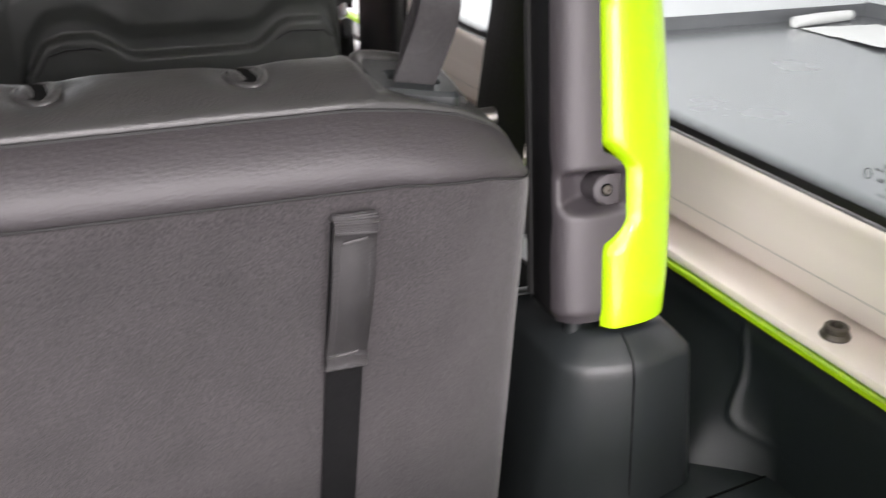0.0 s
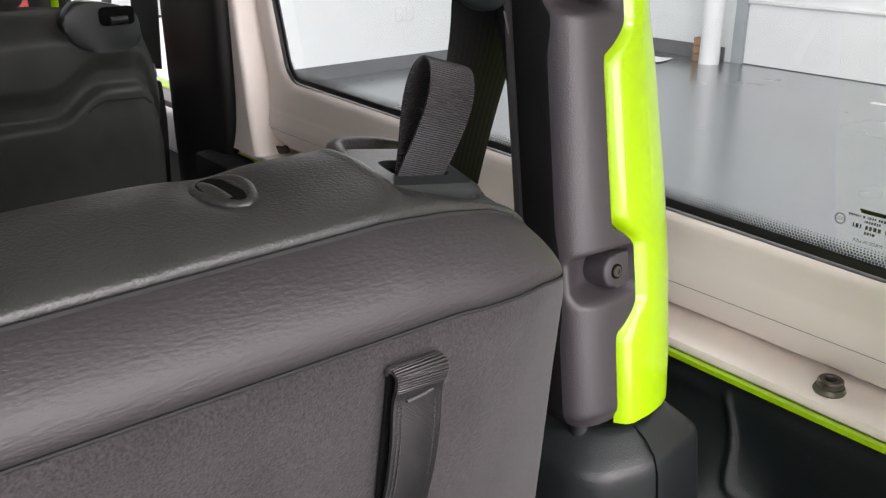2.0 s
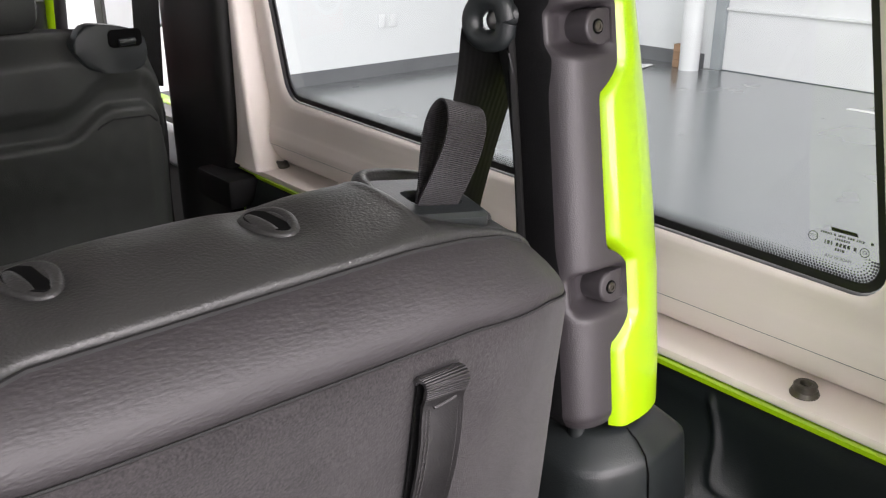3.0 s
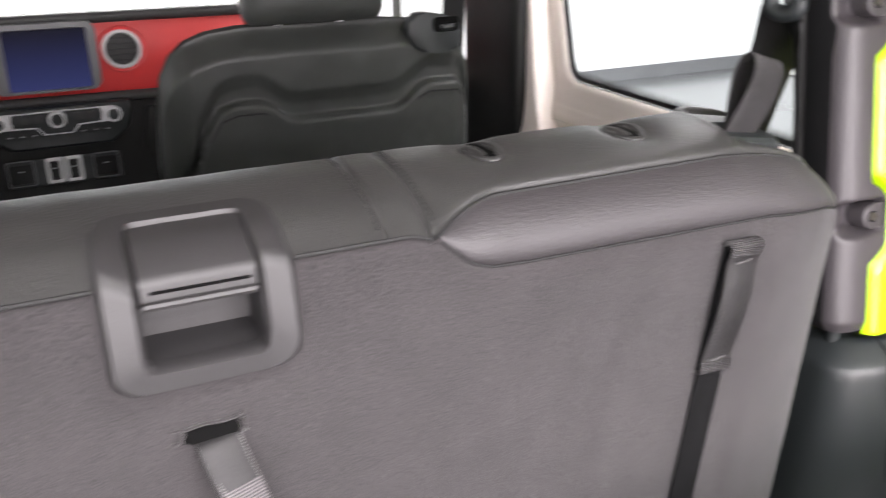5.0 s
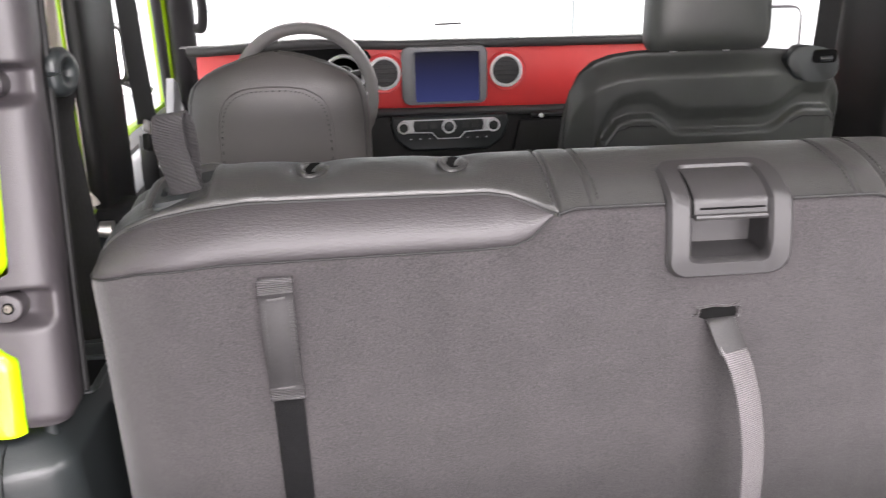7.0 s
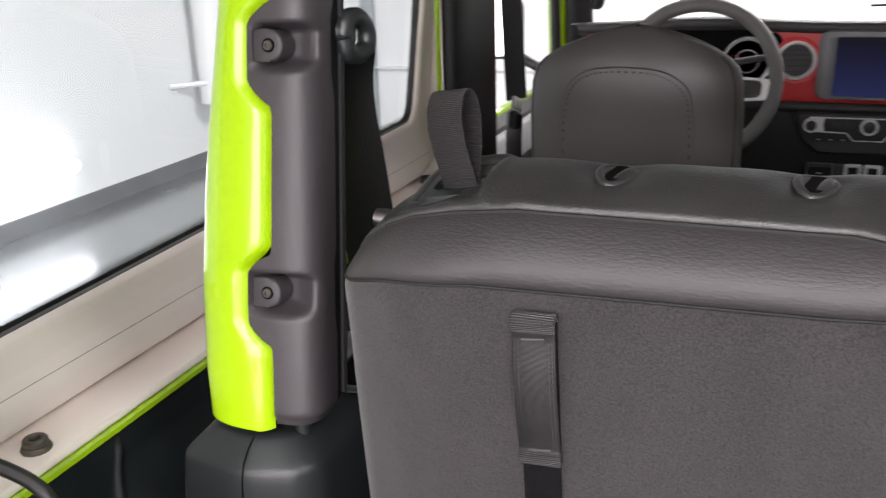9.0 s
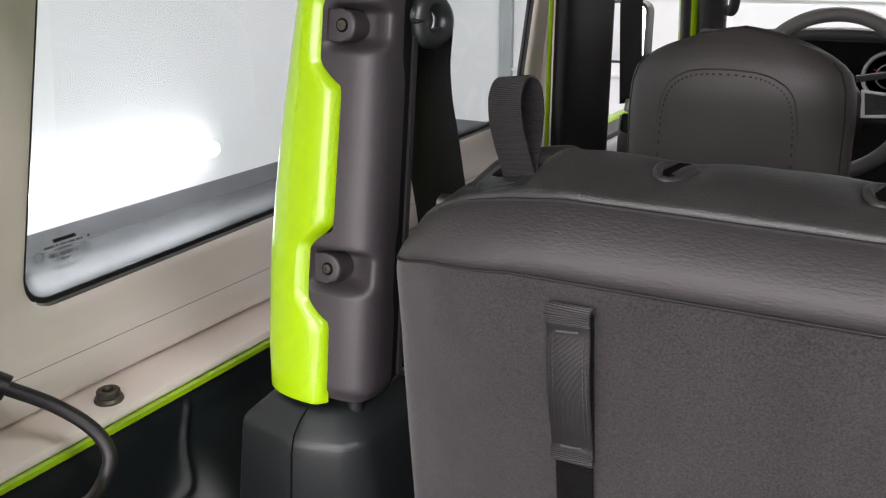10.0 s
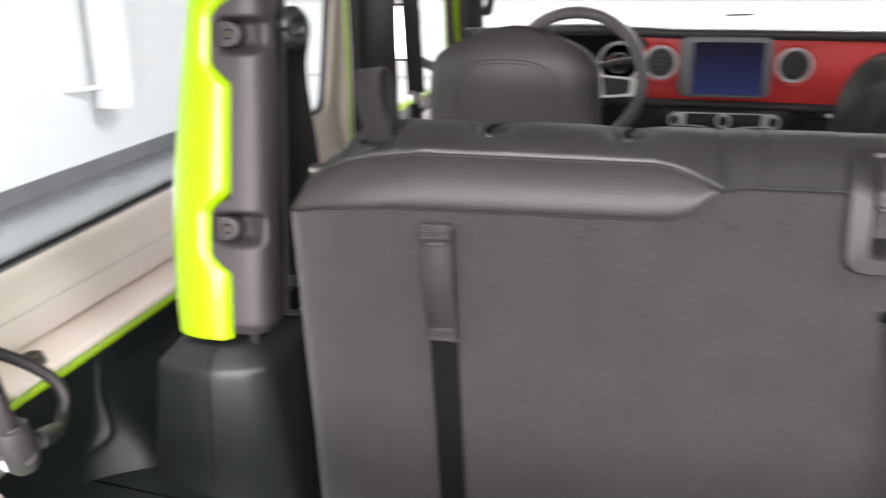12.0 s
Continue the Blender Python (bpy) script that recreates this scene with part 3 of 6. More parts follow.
    dob.matrix_parent_inverse = parent_world(top).inverted()
    tagged(dob, "fine black dot print along the glass edge", kind="stuff")
    # ledge that rests on the tub, with its green seam strip
    part("ledge", join(box((-0.785 if s < 0 else 0.709, -0.20, 1.196), (-0.709 if s < 0 else 0.785, 0.885, 1.205), 0.003, 2)), CREAM, top)
    # maker's stamp on the glass: plain shapes and small print, read from outside
    gx = s * (wall_x(1.33) + 0.0108)
    cy = -0.051 if s > 0 else -0.057
    stamp = thing("glass_stamp", (gx, cy, 1.324), "small black printed stamp on the window glass", "glass print", "glass stamps")
    lay = Matrix.Translation((gx, cy, 1.3235 if s > 0 else 1.3255)) @ Matrix.Rotation(radians(90), 4, "Z") @ Matrix.Rotation(radians(90), 4, "X")
    if s < 0:
        lay = lay @ Matrix.Diagonal((-1, 1, 1, 1))
    rng = random.Random(5)

    def print_row(x0, x1, y, h):
        bits, x = [], x0
        while x < x1:
            w = h * rng.choice((0.35, 0.6, 0.7, 0.8))
            bits.append(prism([(x, y), (x + w, y), (x + w, y + h), (x, y + h)], 0.0001, lay))
            x += w + h * (0.35 if rng.random() > 0.15 else 1.0)
        return join(*bits)

    part("logo_bar", prism([(-0.013, 0.0085), (0.008, 0.0085), (0.0095, 0.0115), (-0.0115, 0.0115)], 0.0001, lay), INK, stamp)
    part("code_bar", print_row(-0.018, 0.016, 0.0050, 0.0018), INK, stamp)
    part("code_bar", print_row(-0.007, 0.004, 0.0018, 0.0018), INK, stamp)
    part("code_bar", print_row(-0.013, 0.012, -0.0030, 0.0030), INK, stamp)
    part("code_bar", print_row(-0.004, 0.003, -0.0068, 0.0022), INK, stamp)
    part("lettering", text_bm("MADE IN USA", 0.0036, lay @ Matrix.Translation((0.0, -0.0125, 0.0001))), INK, stamp)
    for ox, oy, rr in ((0.0225, 0.0005, 0.0042), (-0.0195, -0.002, 0.0038)):
        turn_a = lin(0, 2 * math.pi, 25)[:-1]
        ring = ring_plate([(rr * math.cos(a), rr * math.sin(a)) for a in turn_a], [(0.82 * rr * math.cos(a), 0.82 * rr * math.sin(a)) for a in turn_a], lambda x, y, layer, ox=ox, oy=oy: lay @ Vector((x + ox, y + oy, 0.00005 * layer)))
        part("approval_ring", ring, INK, stamp)
    part("lettering", text_bm("E3", 0.0040, lay @ Matrix.Translation((-0.0195, -0.002, 0.0001))), INK, stamp)
    part("lettering", text_bm("CCC", 0.0032, lay @ Matrix.Translation((0.0225, 0.0005, 0.0001))), INK, stamp)
    part("maker_dot", prism([(-0.0240 + 0.0013 * math.cos(a), 0.0062 + 0.0013 * math.sin(a)) for a in lin(0, 2 * math.pi, 9)[:-1]], 0.0001, lay), INK, stamp)
    return top


side_panel(1)
side_panel(-1)

roof = thing("vehicle_roof", (0, 0.7, 1.80), "black hardtop roof with a cream lining above the seats", "vehicle roof", kind="structure")
part("roof_lining", box((-0.735, -0.21, 1.80), (0.735, 1.60, 1.815), 0.004, 1), CREAM, roof, "cream moulded roof lining")
part("roof_skin", box((-0.74, -0.22, 1.816), (0.74, 1.62, 1.845), 0.01, 2), DASH, roof, "black outer roof skin")


def tub_side(s):
    tub = thing("tub_side", (s * 0.75, 0.4, 0.8), "green painted body side below the hardtop", "vehicle body", "body sides", "structure")
    part("wall", box((min(s * 0.71, s * 0.80), -0.24, 0.42), (max(s * 0.71, s * 0.80), 0.92, 1.194), 0.004, 1), GREEN, tub)
    # painted flange that shows as a thin line under the ledge, a little uneven
    pts = catmull([(s * 0.7065, -0.24, 1.1935), (s * 0.7045, -0.02, 1.1935), (s * 0.7055, 0.2, 1.1935), (s * 0.707, 0.5, 1.1935), (s * 0.709, 0.88, 1.1935)], 6)
    part("flange", ribbon([(p.x, p.y, p.z + 0.0012) for p in pts], (0, 0, 1), 0.0044, 0.005), GREEN, tub)
    # body corner behind the wheel opening, green B pillar strip in front
    part("door_pillar", box((min(s * 0.79, s * 0.7065), 0.903, 0.45), (max(s * 0.79, s * 0.7065), 0.953, 1.80), 0.008, 2), GREEN, tub)
    if s < 0:
        part("pillar_flange", box((-0.722, 0.796, 1.2), (-0.716, 0.806, 1.79), 0.003, 1), GREEN, tub)
    return tub


tub_side(1)
tub_side(-1)


def hardtop_bolt(x, y):
    b = thing("hardtop_bolt", (x, y, 1.205), "dull dark flanged hex socket bolt in the ledge", "bolt", "hardtop bolts")
    m = Matrix.Translation((x, y, 1.205)) @ Matrix.Diagonal((0.90, 0.90, 0.74, 1))
    part("flange", revolve([(0.0, 0.0), (0.0125, 0.0), (0.0130, 0.002), (0.0115, 0.006), (0.0105, 0.0065)], 28, m), DARKSTEEL, b)
    part("head", revolve([(0.0105, 0.006), (0.0103, 0.012), (0.0092, 0.0135), (0.0056, 0.0135), (0.0050, 0.0125), (0.0048, 0.007), (0.0, 0.007)], 28, m), DARKSTEEL, b)
    part("socket", revolve([(0.0, 0.0), (0.0046, 0.0), (0.0046, 0.0005), (0.0, 0.0005)], 6, m @ Matrix.Translation((0, 0, 0.0074))), BLACK, b)
    return b


first_bolt = hardtop_bolt(0.730, -0.058)
for bx, by in ((-0.729, -0.060), (0.745, 0.782), (-0.738, 0.780)):
    copy_thing(first_bolt, Matrix.Translation((bx, by, 1.205)))

# rear opening: cream inner edge, rubber seal and green outer frame
def opening_loop(x_bottom, x_top, z0, z1, r):
    pts = []
    for sx, sz, a0 in ((1, 1, 0), (-1, 1, 90), (-1, -1, 180), (1, -1, 270)):
        for k in range(9):
            a = radians(a0 + 90 * k / 8)
            z = (z1 - r if sz > 0 else z0 + r) + r * math.sin(a)
            half = x_bottom + (x_top - x_bottom) * (z - 1.18) / 0.6
            pts.append((sx * (half - r) + r * math.cos(a), z))
    return pts


rear = thing("rear_opening_frame", (0, -0.2, 1.1), "green rear opening of the hardtop with a black rubber seal", "vehicle frame", kind="structure")
lip = opening_loop(0.6590, 0.5540, 1.172, 1.74, 0.075)
REAR_Y = -0.236
part("inner_edge", tube([(x, REAR_Y, z) for x, z in lip + lip[:1]], 0.0030, 8, cap=False), CREAMEDGE, rear, "thin cream painted metal edge")
n_l = len(lip)


def lip_normal(i):
    a, b = lip[i - 1], lip[(i + 1) % n_l]
    d = Vector((b[0] - a[0], b[1] - a[1])).normalized()
    return d.y, -d.x


def rear_band(d0, d1, y0, y1, mat, name, label, bulge=0.0):
    def fn(i, k):
        x, z = lip[i]
        nx, nz = lip_normal(i)
        e = d0 + (d1 - d0) * k
        return (x + nx * e, REAR_Y + y0 + (y1 - y0) * k - bulge * math.sin(math.pi * k), z + nz * e)
    part(name, grid(fn, list(range(n_l)), lin(0, 1, 9), wrap_u=True), mat, rear, label)


rear_band(0.002, 0.017, 0.004, -0.002, RUBBER, "seal_lip", "black inner seal lip", 0.002)
rear_band(0.017, 0.049, -0.002, 0.000, SEAL, "seal_bulb", "round black rubber seal", 0.011)
rear_band(0.049, 0.062, 0.000, -0.012, GREEN, "painted_return", "green painted return")
rear_band(0.062, 0.26, -0.012, -0.006, GREEN, "painted_face", "green painted rear face", 0.004)
rear_band(0.003, 0.0045, 0.003, 0.010, CREAM, "lining_return", "cream lining behind the seal")
rear_band(0.0045, 0.090, 0.010, 0.052, CREAM, "lining_corner", "cream lining corner")

cover = thing("hinge_cover", (-0.65, -0.215, 1.27), "small black plastic cover behind the rear opening edge", "cover")
prof = [(-0.680, 1.268), (-0.653, 1.262), (-0.6465, 1.268), (-0.6455, 1.280), (-0.650, 1.292), (-0.653, 1.300), (-0.654, 1.326), (-0.642, 1.337), (-0.635, 1.352), (-0.6335, 1.375), (-0.637, 1.398), (-0.646, 1.414), (-0.672, 1.414)]
part("shell", prism(prof, 0.012, Matrix.Translation((0, -0.210, 0)) @ Matrix.Rotation(radians(90), 4, "X"), 0.003), PLASTIC, cover)

# ---- rear bench seat ----
SW = 0.484


def seat_drop(ax):
    return interp(ax, ((0.365, 0.0), (0.387, 0.0015), (0.40, 0.006), (0.43, 0.0150), (0.455, 0.0285), (0.468, 0.039), (0.478, 0.052), (0.484, 0.064)))


def seat_back_y(ax, z):
    y = -0.058 + 0.10 * (1.36 - z) if z < 1.36 else -0.058 + 3.4 * (z - 1.36) ** 2
    return y + 3.4 * max(0.0, ax - 0.385) ** 2


def fabric_top(ax):
    """Height of the fabric's upper edge: it dips under the padded rolls."""
    return interp(ax, ((0.0, 1.403), (0.118, 1.403), (0.130, 1.399), (0.137, 1.395), (0.143, 1.389), (0.152, 1.381), (0.166, 1.3765), (0.19, 1.3755), (0.38, 1.3735), (0.44, 1.367), (0.484, 1.355)))


def roll_top(ax):
    return interp(ax, ((0.130, 1.399), (0.138, 1.400), (0.150, 1.4045), (0.165, 1.410), (0.18, 1.4115), (0.36, 1.4115), (0.40, 1.406), (0.43, 1.3995), (0.455, 1.3885), (0.468, 1.379), (0.478, 1.367), (0.484, 1.358)))


def roll_y(ax):
    return interp(ax, ((0.130, -0.053), (0.15, -0.040), (0.18, -0.031), (0.36, -0.028), (0.44, -0.016), (0.478, 0.0)))


# plan of the seat's outline: across the back, round the corner and forward
plan = [(x, 0.0) for x in lin(0.0, 0.462, 93)]
plan += [(0.462 + 0.022 * math.sin(radians(a)), 0.024 * (1 - math.cos(radians(a)))) for a in (10, 20, 30, 40, 50, 60, 70, 80, 90)]
plan += [(SW, 0.024 + d) for d in (0.02, 0.04, 0.07, 0.10, 0.12)]
plan = [(-x, d) for x, d in plan[:0:-1]] + plan


def wobble(x, z, a=0.0008):
    return a * noise.noise(Vector((x * 16, z * 16, 2))) + a * 0.7 * noise.noise(Vector((x * 45, z * 45, 9)))


seat = thing("rear_bench_seat", (0, 0.05, 0.78), "dark leather rear bench seat with grey fabric back, headrests removed", "seat")


def fabric_point(i, v):
    x, d = plan[i]
    ax = abs(x)
    z = 0.80 + (fabric_top(ax) - 0.80) * v
    edge = 0.003 * max(0.0, (v - 0.985) / 0.015) ** 2
    return (x, seat_back_y(ax, z) + d + edge + wobble(x, z, 0.0010), z)


IDX = list(range(len(plan)))
fabric_bm = grid(fabric_point, IDX, [0, 0.2, 0.4, 0.55, 0.65, 0.72, 0.78, 0.83, 0.87, 0.9, 0.925, 0.945, 0.96, 0.972, 0.982, 0.99, 0.995, 1.0])
# opening for the release handle's pocket
gone = [f for f in fabric_bm.faces if abs(f.calc_center_median().x) < 0.037 and f.calc_center_median().z > 1.354]
bmesh.ops.delete(fabric_bm, geom=gone, context="FACES")
part("fabric_back", fabric_bm, FABRIC, seat, "grey felt-like fabric back", 80)


def roll(s):
    """The puffed leather roll above the fabric."""
    way = [(x, 0.0) for x in lin(0.1305, 0.150, 10) + lin(0.153, 0.165, 6) + lin(0.17, 0.461, 66)] + [(x, d) for x, d in plan if x > 0.4625 and d < 0.03]

    def fn(i, v):
        ax, d = way[i]
        za, zb = fabric_top(ax), roll_top(ax)
        ya, yb = seat_back_y(ax, za) + 0.0035, roll_y(ax)
        h = max(0.0, zb - za)
        t = math.sin(math.pi * min(1, max(0, v))) ** 0.62
        y = ya + (yb - ya) * v ** 1.5 - 0.22 * h * t + wobble(ax * s, v * 0.05 + 3, 0.0002)
        z = za + (zb - za) * v + 0.06 * h * t * (1 - 0.5 * v)
        return (s * ax, y + d * (1 - 0.3 * v), z)

    part("padded_roll", grid(fn, list(range(len(way))), lin(0, 1, 15)), PADLEATHER, seat, "puffed grained leather roll", 80)


roll(1)
roll(-1)

SEAMS = (0.104, 0.130)
SHOULDER = 0.0085


def corner_depth(ax):
    """How far the rounded corner carries the outline forward."""
    q = min(1.0, max(0.0, (ax - 0.462) / 0.022))
    return 0.024 * (1 - math.sqrt(1 - q * q))


def cap_profile(x):
    ax = abs(x)
    if ax < 0.1305:
        p0 = Vector((0, seat_back_y(ax, fabric_top(ax)) - 0.001, fabric_top(ax)))
    else:
        p0 = Vector((0, roll_y(ax) + 0.0015 + 0.7 * corner_depth(ax), roll_top(ax) - 0.0015))
    zt = 1.428 - seat_drop(ax)
    dy = max(0.0, ax - 0.40) * 0.1
    # above the roll the cap's edge is folded and hangs a little over the seam
    mid = p0.lerp(Vector((0, 0.03, zt)), 0.30) + Vector((0, -0.0015, 0.0065)) if ax < 0.1305 else p0.lerp(Vector((0, 0.03, zt)), 0.12) + Vector((0, -0.0042, 0.0050))
    return [p0, mid, Vector((0, -0.002 + dy, zt - 0.004)) + Vector((0, 0.5 * corner_depth(ax), 0)), Vector((0, 0.028 + dy + 0.2 * corner_depth(ax), zt)), Vector((0, 0.054 + dy, zt - 0.0045)), Vector((0, 0.076, zt - 0.03)), Vector((0, 0.088, zt - 0.09)), Vector((0, 0.10, zt - 0.25)), Vector((0, 0.16, 0.82))]


cap_xs = sorted(set([round(x, 4) for x in lin(-SW, SW, 150)] + [round(s * (q + d), 4) for s in (-1, 1) for q in SEAMS for d in (-0.006, -0.004, -0.0025, -0.0012, 0, 0.0012, 0.0025, 0.004, 0.006)] + [0.1306, -0.1306] + [round(s * q, 4) for s in (-1, 1) for q in lin(0.370, 0.398, 29)]))
cap_curves = {x: catmull(cap_profile(x), 7) for x in cap_xs}
HOLES = [(s * hx, 0.024) for s in (1, -1) for hx in (0.312, 0.200)]


def cap_point(x, k):
    p = cap_curves[x][k]
    dz = 0.0
    for q in SEAMS:
        dz -= 0.0017 * math.exp(-(((abs(x) - q) / 0.0016) ** 2))
    for hx, hy in HOLES:
        r2 = ((x - hx) / 0.016) ** 2 + ((p.y - hy) / 0.022) ** 2
        dz -= 0.0085 * math.exp(-r2 * 0.9)
    # the cap ends in a soft fold beside the strap guide and the shoulder lies lower
    fold = 0.3775 if x > 0 else 0.3865
    dz += 0.0010 * math.exp(-(((abs(x) - fold + 0.003) / 0.004) ** 2)) - SHOULDER * smooth(fold, fold + 0.005, abs(x)) * smooth(-0.022, 0.004, p.y) * (1 - 0.65 * smooth(0.428, 0.448, abs(x)))
    if 0.104 < abs(x) < 0.130:
        dz += 0.0005
    return (x, p.y, p.z + dz + wobble(x, p.y + p.z, 0.0005))


part("leather_cap", grid(cap_point, cap_xs, list(range(len(cap_curves[cap_xs[0]])))), LEATHER, seat, "smooth black leather cap with cross seams", 80)

# thread lines where the leather pieces meet
def cap_at(x, y):
    xs = min(cap_xs, key=lambda q: abs(q - x))
    c = cap_curves[xs]
    k = min(range(len(c) // 2 + 8), key=lambda k: abs(c[k].y - y) + (0 if c[k].z > 1.30 else 9))
    return c[k]


for s in (1, -1):
    pts = [(s * ax, roll_y(ax) + 0.0005, roll_top(ax) - 0.0002) for ax in lin(0.132, 0.45, 60)]
    part("upper_seam", tube(pts, 0.0015, 6), STITCH, seat, "dark sewn seam")
    pts = [(s * x, seat_back_y(x, fabric_top(x)) + d + 0.0020, fabric_top(x) + 0.0002) for x, d in plan if x > 0.132 and d < 0.03]
    part("lower_seam", tube(pts, 0.0008, 6), STITCH, seat)
    pts = [(s * ax, seat_back_y(ax, 1.403) - 0.0005, fabric_top(ax)) for ax in lin(0.05, 0.130, 18)]
    part("edge_seam", tube(pts, 0.0013, 6), STITCH, seat)

for s in (1, -1):
    for q, off in ((SEAMS[0], -0.0042), (SEAMS[1], 0.0042)):
        curve = catmull(cap_profile(s * q), 26)
        dashes = []
        for k in range(8, len(curve) // 2 - 4, 4):
            a, b = curve[k], curve[k + 2]
            if a.y < 0.055:
                dashes.append(tube([(s * (q + off), a.y, a.z + 0.0004), (s * (q + off), b.y, b.z + 0.0004)], 0.0007, 5))
        part("seam_stitching", join(*dashes), STITCH, seat, "row of dark stitches beside the seam")

# headrest holes: keyhole slits with a raised leather collar and a loose flap
for hx, hy in HOLES:
    c = cap_at(hx, hy)
    sx = 1 if hx > 0 else -1
    m = Matrix.Translation((hx, hy, c.z - 0.0042)) @ Matrix.Rotation(radians(10 * sx), 4, "Z") @ Matrix.Rotation(radians(4), 4, "X")
    ring = [(0.0098 * math.cos(a) * (1 + 0.25 * math.sin(a)), 0.0155 * math.sin(a), -0.0002 + 0.0012 * math.cos(a) * sx - 0.0016 * math.sin(a) ** 2) for a in lin(0, 2 * math.pi, 41)]
    collar = part("headrest_hole", moved(tube(ring, 0.0030, 10, cap=False, flat=0.9), m), LEATHER, seat, "slit headrest hole with a raised leather collar")
    part("dark_slot", moved(prism([(p[0] * 0.95, p[1] * 0.95) for p in ring[:-1]], 0.001), m @ Matrix.Translation((0, 0, 0.0002))), BLACK, collar)
    for side, reach, lean in ((-sx, 0.0098, 0.0026), (sx, 0.0072, 0.0012)):
        flap = grid(lambda u, v: (side * (0.0094 - 0.82 * reach * v) * (1 - 0.25 * u * u) + 0.0008 * u, 0.0122 * u * (1 - 0.2 * v * v), 0.0012 + lean * math.sin(math.pi * min(1, v * 0.8)) * (1 - 0.6 * u * u) - 0.0022 * v * v), lin(-1, 1, 13), lin(0, 1, 8))
        part("leather_flap", moved(flap, m), LEATHER, collar)

# release handle in the middle: a bent bezel over the seat's rear edge
# its path runs up the fabric back and on over the cap
HPATH = [Vector((0, seat_back_y(0, z), z)) for z in lin(1.346, 1.394, 25)]
HPATH += [p for p in catmull(cap_profile(0.0), 12) if p.z > 1.3965 and p.y < 0.03]
HCUM = [0.0]
for a, b in zip(HPATH, HPATH[1:]):
    HCUM.append(HCUM[-1] + (b - a).length)


def handle_place(u, w, proud):
    """u across; w metres along the path from the bezel's foot; proud above it."""
    def at(q):
        return Vector((0, float(np.interp(q, HCUM, [p.y for p in HPATH])), float(np.interp(q, HCUM, [p.z for p in HPATH]))))
    p, d = at(w), (at(w + 0.006) - at(w - 0.006)).normalized()
    return Vector((u, p.y, p.z)) + Vector((0, -d.z, d.y)) * proud


handle = part("handle_bezel", ring_plate(even(dense(rounded(0.098, 0.112, 0.015, 8, 0, 0.056), 0.002), 160), even(dense(rounded(0.060, 0.083, 0.005, 8, 0, 0.0555), 0.002), 160), lambda x, y, layer: handle_place(x * (1 - 0.04 * smooth(0.045, 0.11, y)), y, (-0.006, 0.0022, 0.0055)[layer] - 0.0036 * smooth(0.06, 0.11, y))), BEZEL, seat, "satin dark grey plastic release bezel")


pad = grid(lambda u, w: handle_place(u, w, 0.0030 + 0.0012 * math.sin(math.pi * (w - 0.047) / 0.050) - 0.0034 * smooth(0.06, 0.11, w)), lin(-0.0285, 0.0285, 9), lin(0.047, 0.0965, 20))
part("release_paddle", pad, BEZEL, handle, "flat grey release paddle", 60)
part("paddle_lip", tube([handle_place(u, 0.0462, 0.0040) for u in lin(-0.028, 0.028, 9)], 0.0024, 8), BEZEL, handle)
part("paddle_slot", tube([handle_place(u, 0.0525, 0.0042) for u in lin(-0.024, 0.026, 9)], 0.0008, 6), BLACK, handle)
part("paddle_gap", tube([handle_place(-0.0292, w, 0.0022 - 0.0034 * smooth(0.06, 0.11, w)) for w in lin(0.047, 0.096, 14)], 0.0015, 6), BLACK, handle)
yb = -0.058
pocket = build([(-0.0315, yb, 1.3590), (0.0315, yb, 1.3590), (0.0315, yb + 0.001, 1.392), (-0.0315, yb + 0.001, 1.392), (-0.029, yb + 0.030, 1.3640), (0.029, yb + 0.030, 1.3640), (0.029, yb + 0.030, 1.392), (-0.029, yb + 0.030, 1.392)], [(0, 1, 5, 4), (1, 2, 6, 5), (3, 0, 4, 7), (4, 5, 6, 7), (2, 3, 7, 6)])
part("finger_pocket", pocket, BEZEL, handle, "recessed finger pocket")

# tether slot and loose grey strap under the handle
slot = part("tether_slot", moved(prism([(-0.0165, -0.004), (-0.008, -0.0072), (0.0115, -0.0068), (0.0140, -0.001), (0.0125, 0.0036), (-0.004, 0.0044), (-0.0160, 0.0034)], 0.003), Matrix.Translation((-0.0015, seat_back_y(0, 1.314) + 0.0016, 1.3145)) @ Matrix.Rotation(radians(90), 4, "X")), BLACK, seat, "cut slot in the fabric")
part("slot_edge", tube(catmull([(-0.0235, -0.0535, 1.3185), (-0.016, -0.0552, 1.3188), (-0.006, -0.0556, 1.3202), (0.004, -0.0553, 1.3193), (0.0125, -0.0552, 1.3206), (0.0145, -0.0535, 1.3222)], 4), 0.0011, 6), FABRIC, slot, "frayed upper fabric edge")
part("slot_edge", tube(catmull([(-0.0225, -0.0535, 1.3105), (-0.0195, -0.0556, 1.3122), (-0.0180, -0.0552, 1.3175)], 4), 0.0013, 6), FABRIC, slot)
part("slot_edge", tube(catmull([(0.0150, -0.0535, 1.3095), (0.0138, -0.0556, 1.3125), (0.0145, -0.0552, 1.3185)], 4), 0.0013, 6), FABRIC, slot)
strap_pts = catmull([(0.0000, -0.0500, 1.3090), (0.0010, -0.0560, 1.3060), (0.0030, -0.0600, 1.299), (0.0060, -0.067, 1.289), (0.010, -0.077, 1.275), (0.015, -0.087, 1.245), (0.019, -0.092, 1.200), (0.020, -0.090, 1.13), (0.019, -0.083, 1.05), (0.016, -0.072, 0.97)], 8)
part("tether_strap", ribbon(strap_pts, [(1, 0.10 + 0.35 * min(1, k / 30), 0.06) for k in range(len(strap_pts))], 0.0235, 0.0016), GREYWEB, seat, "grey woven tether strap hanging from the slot")
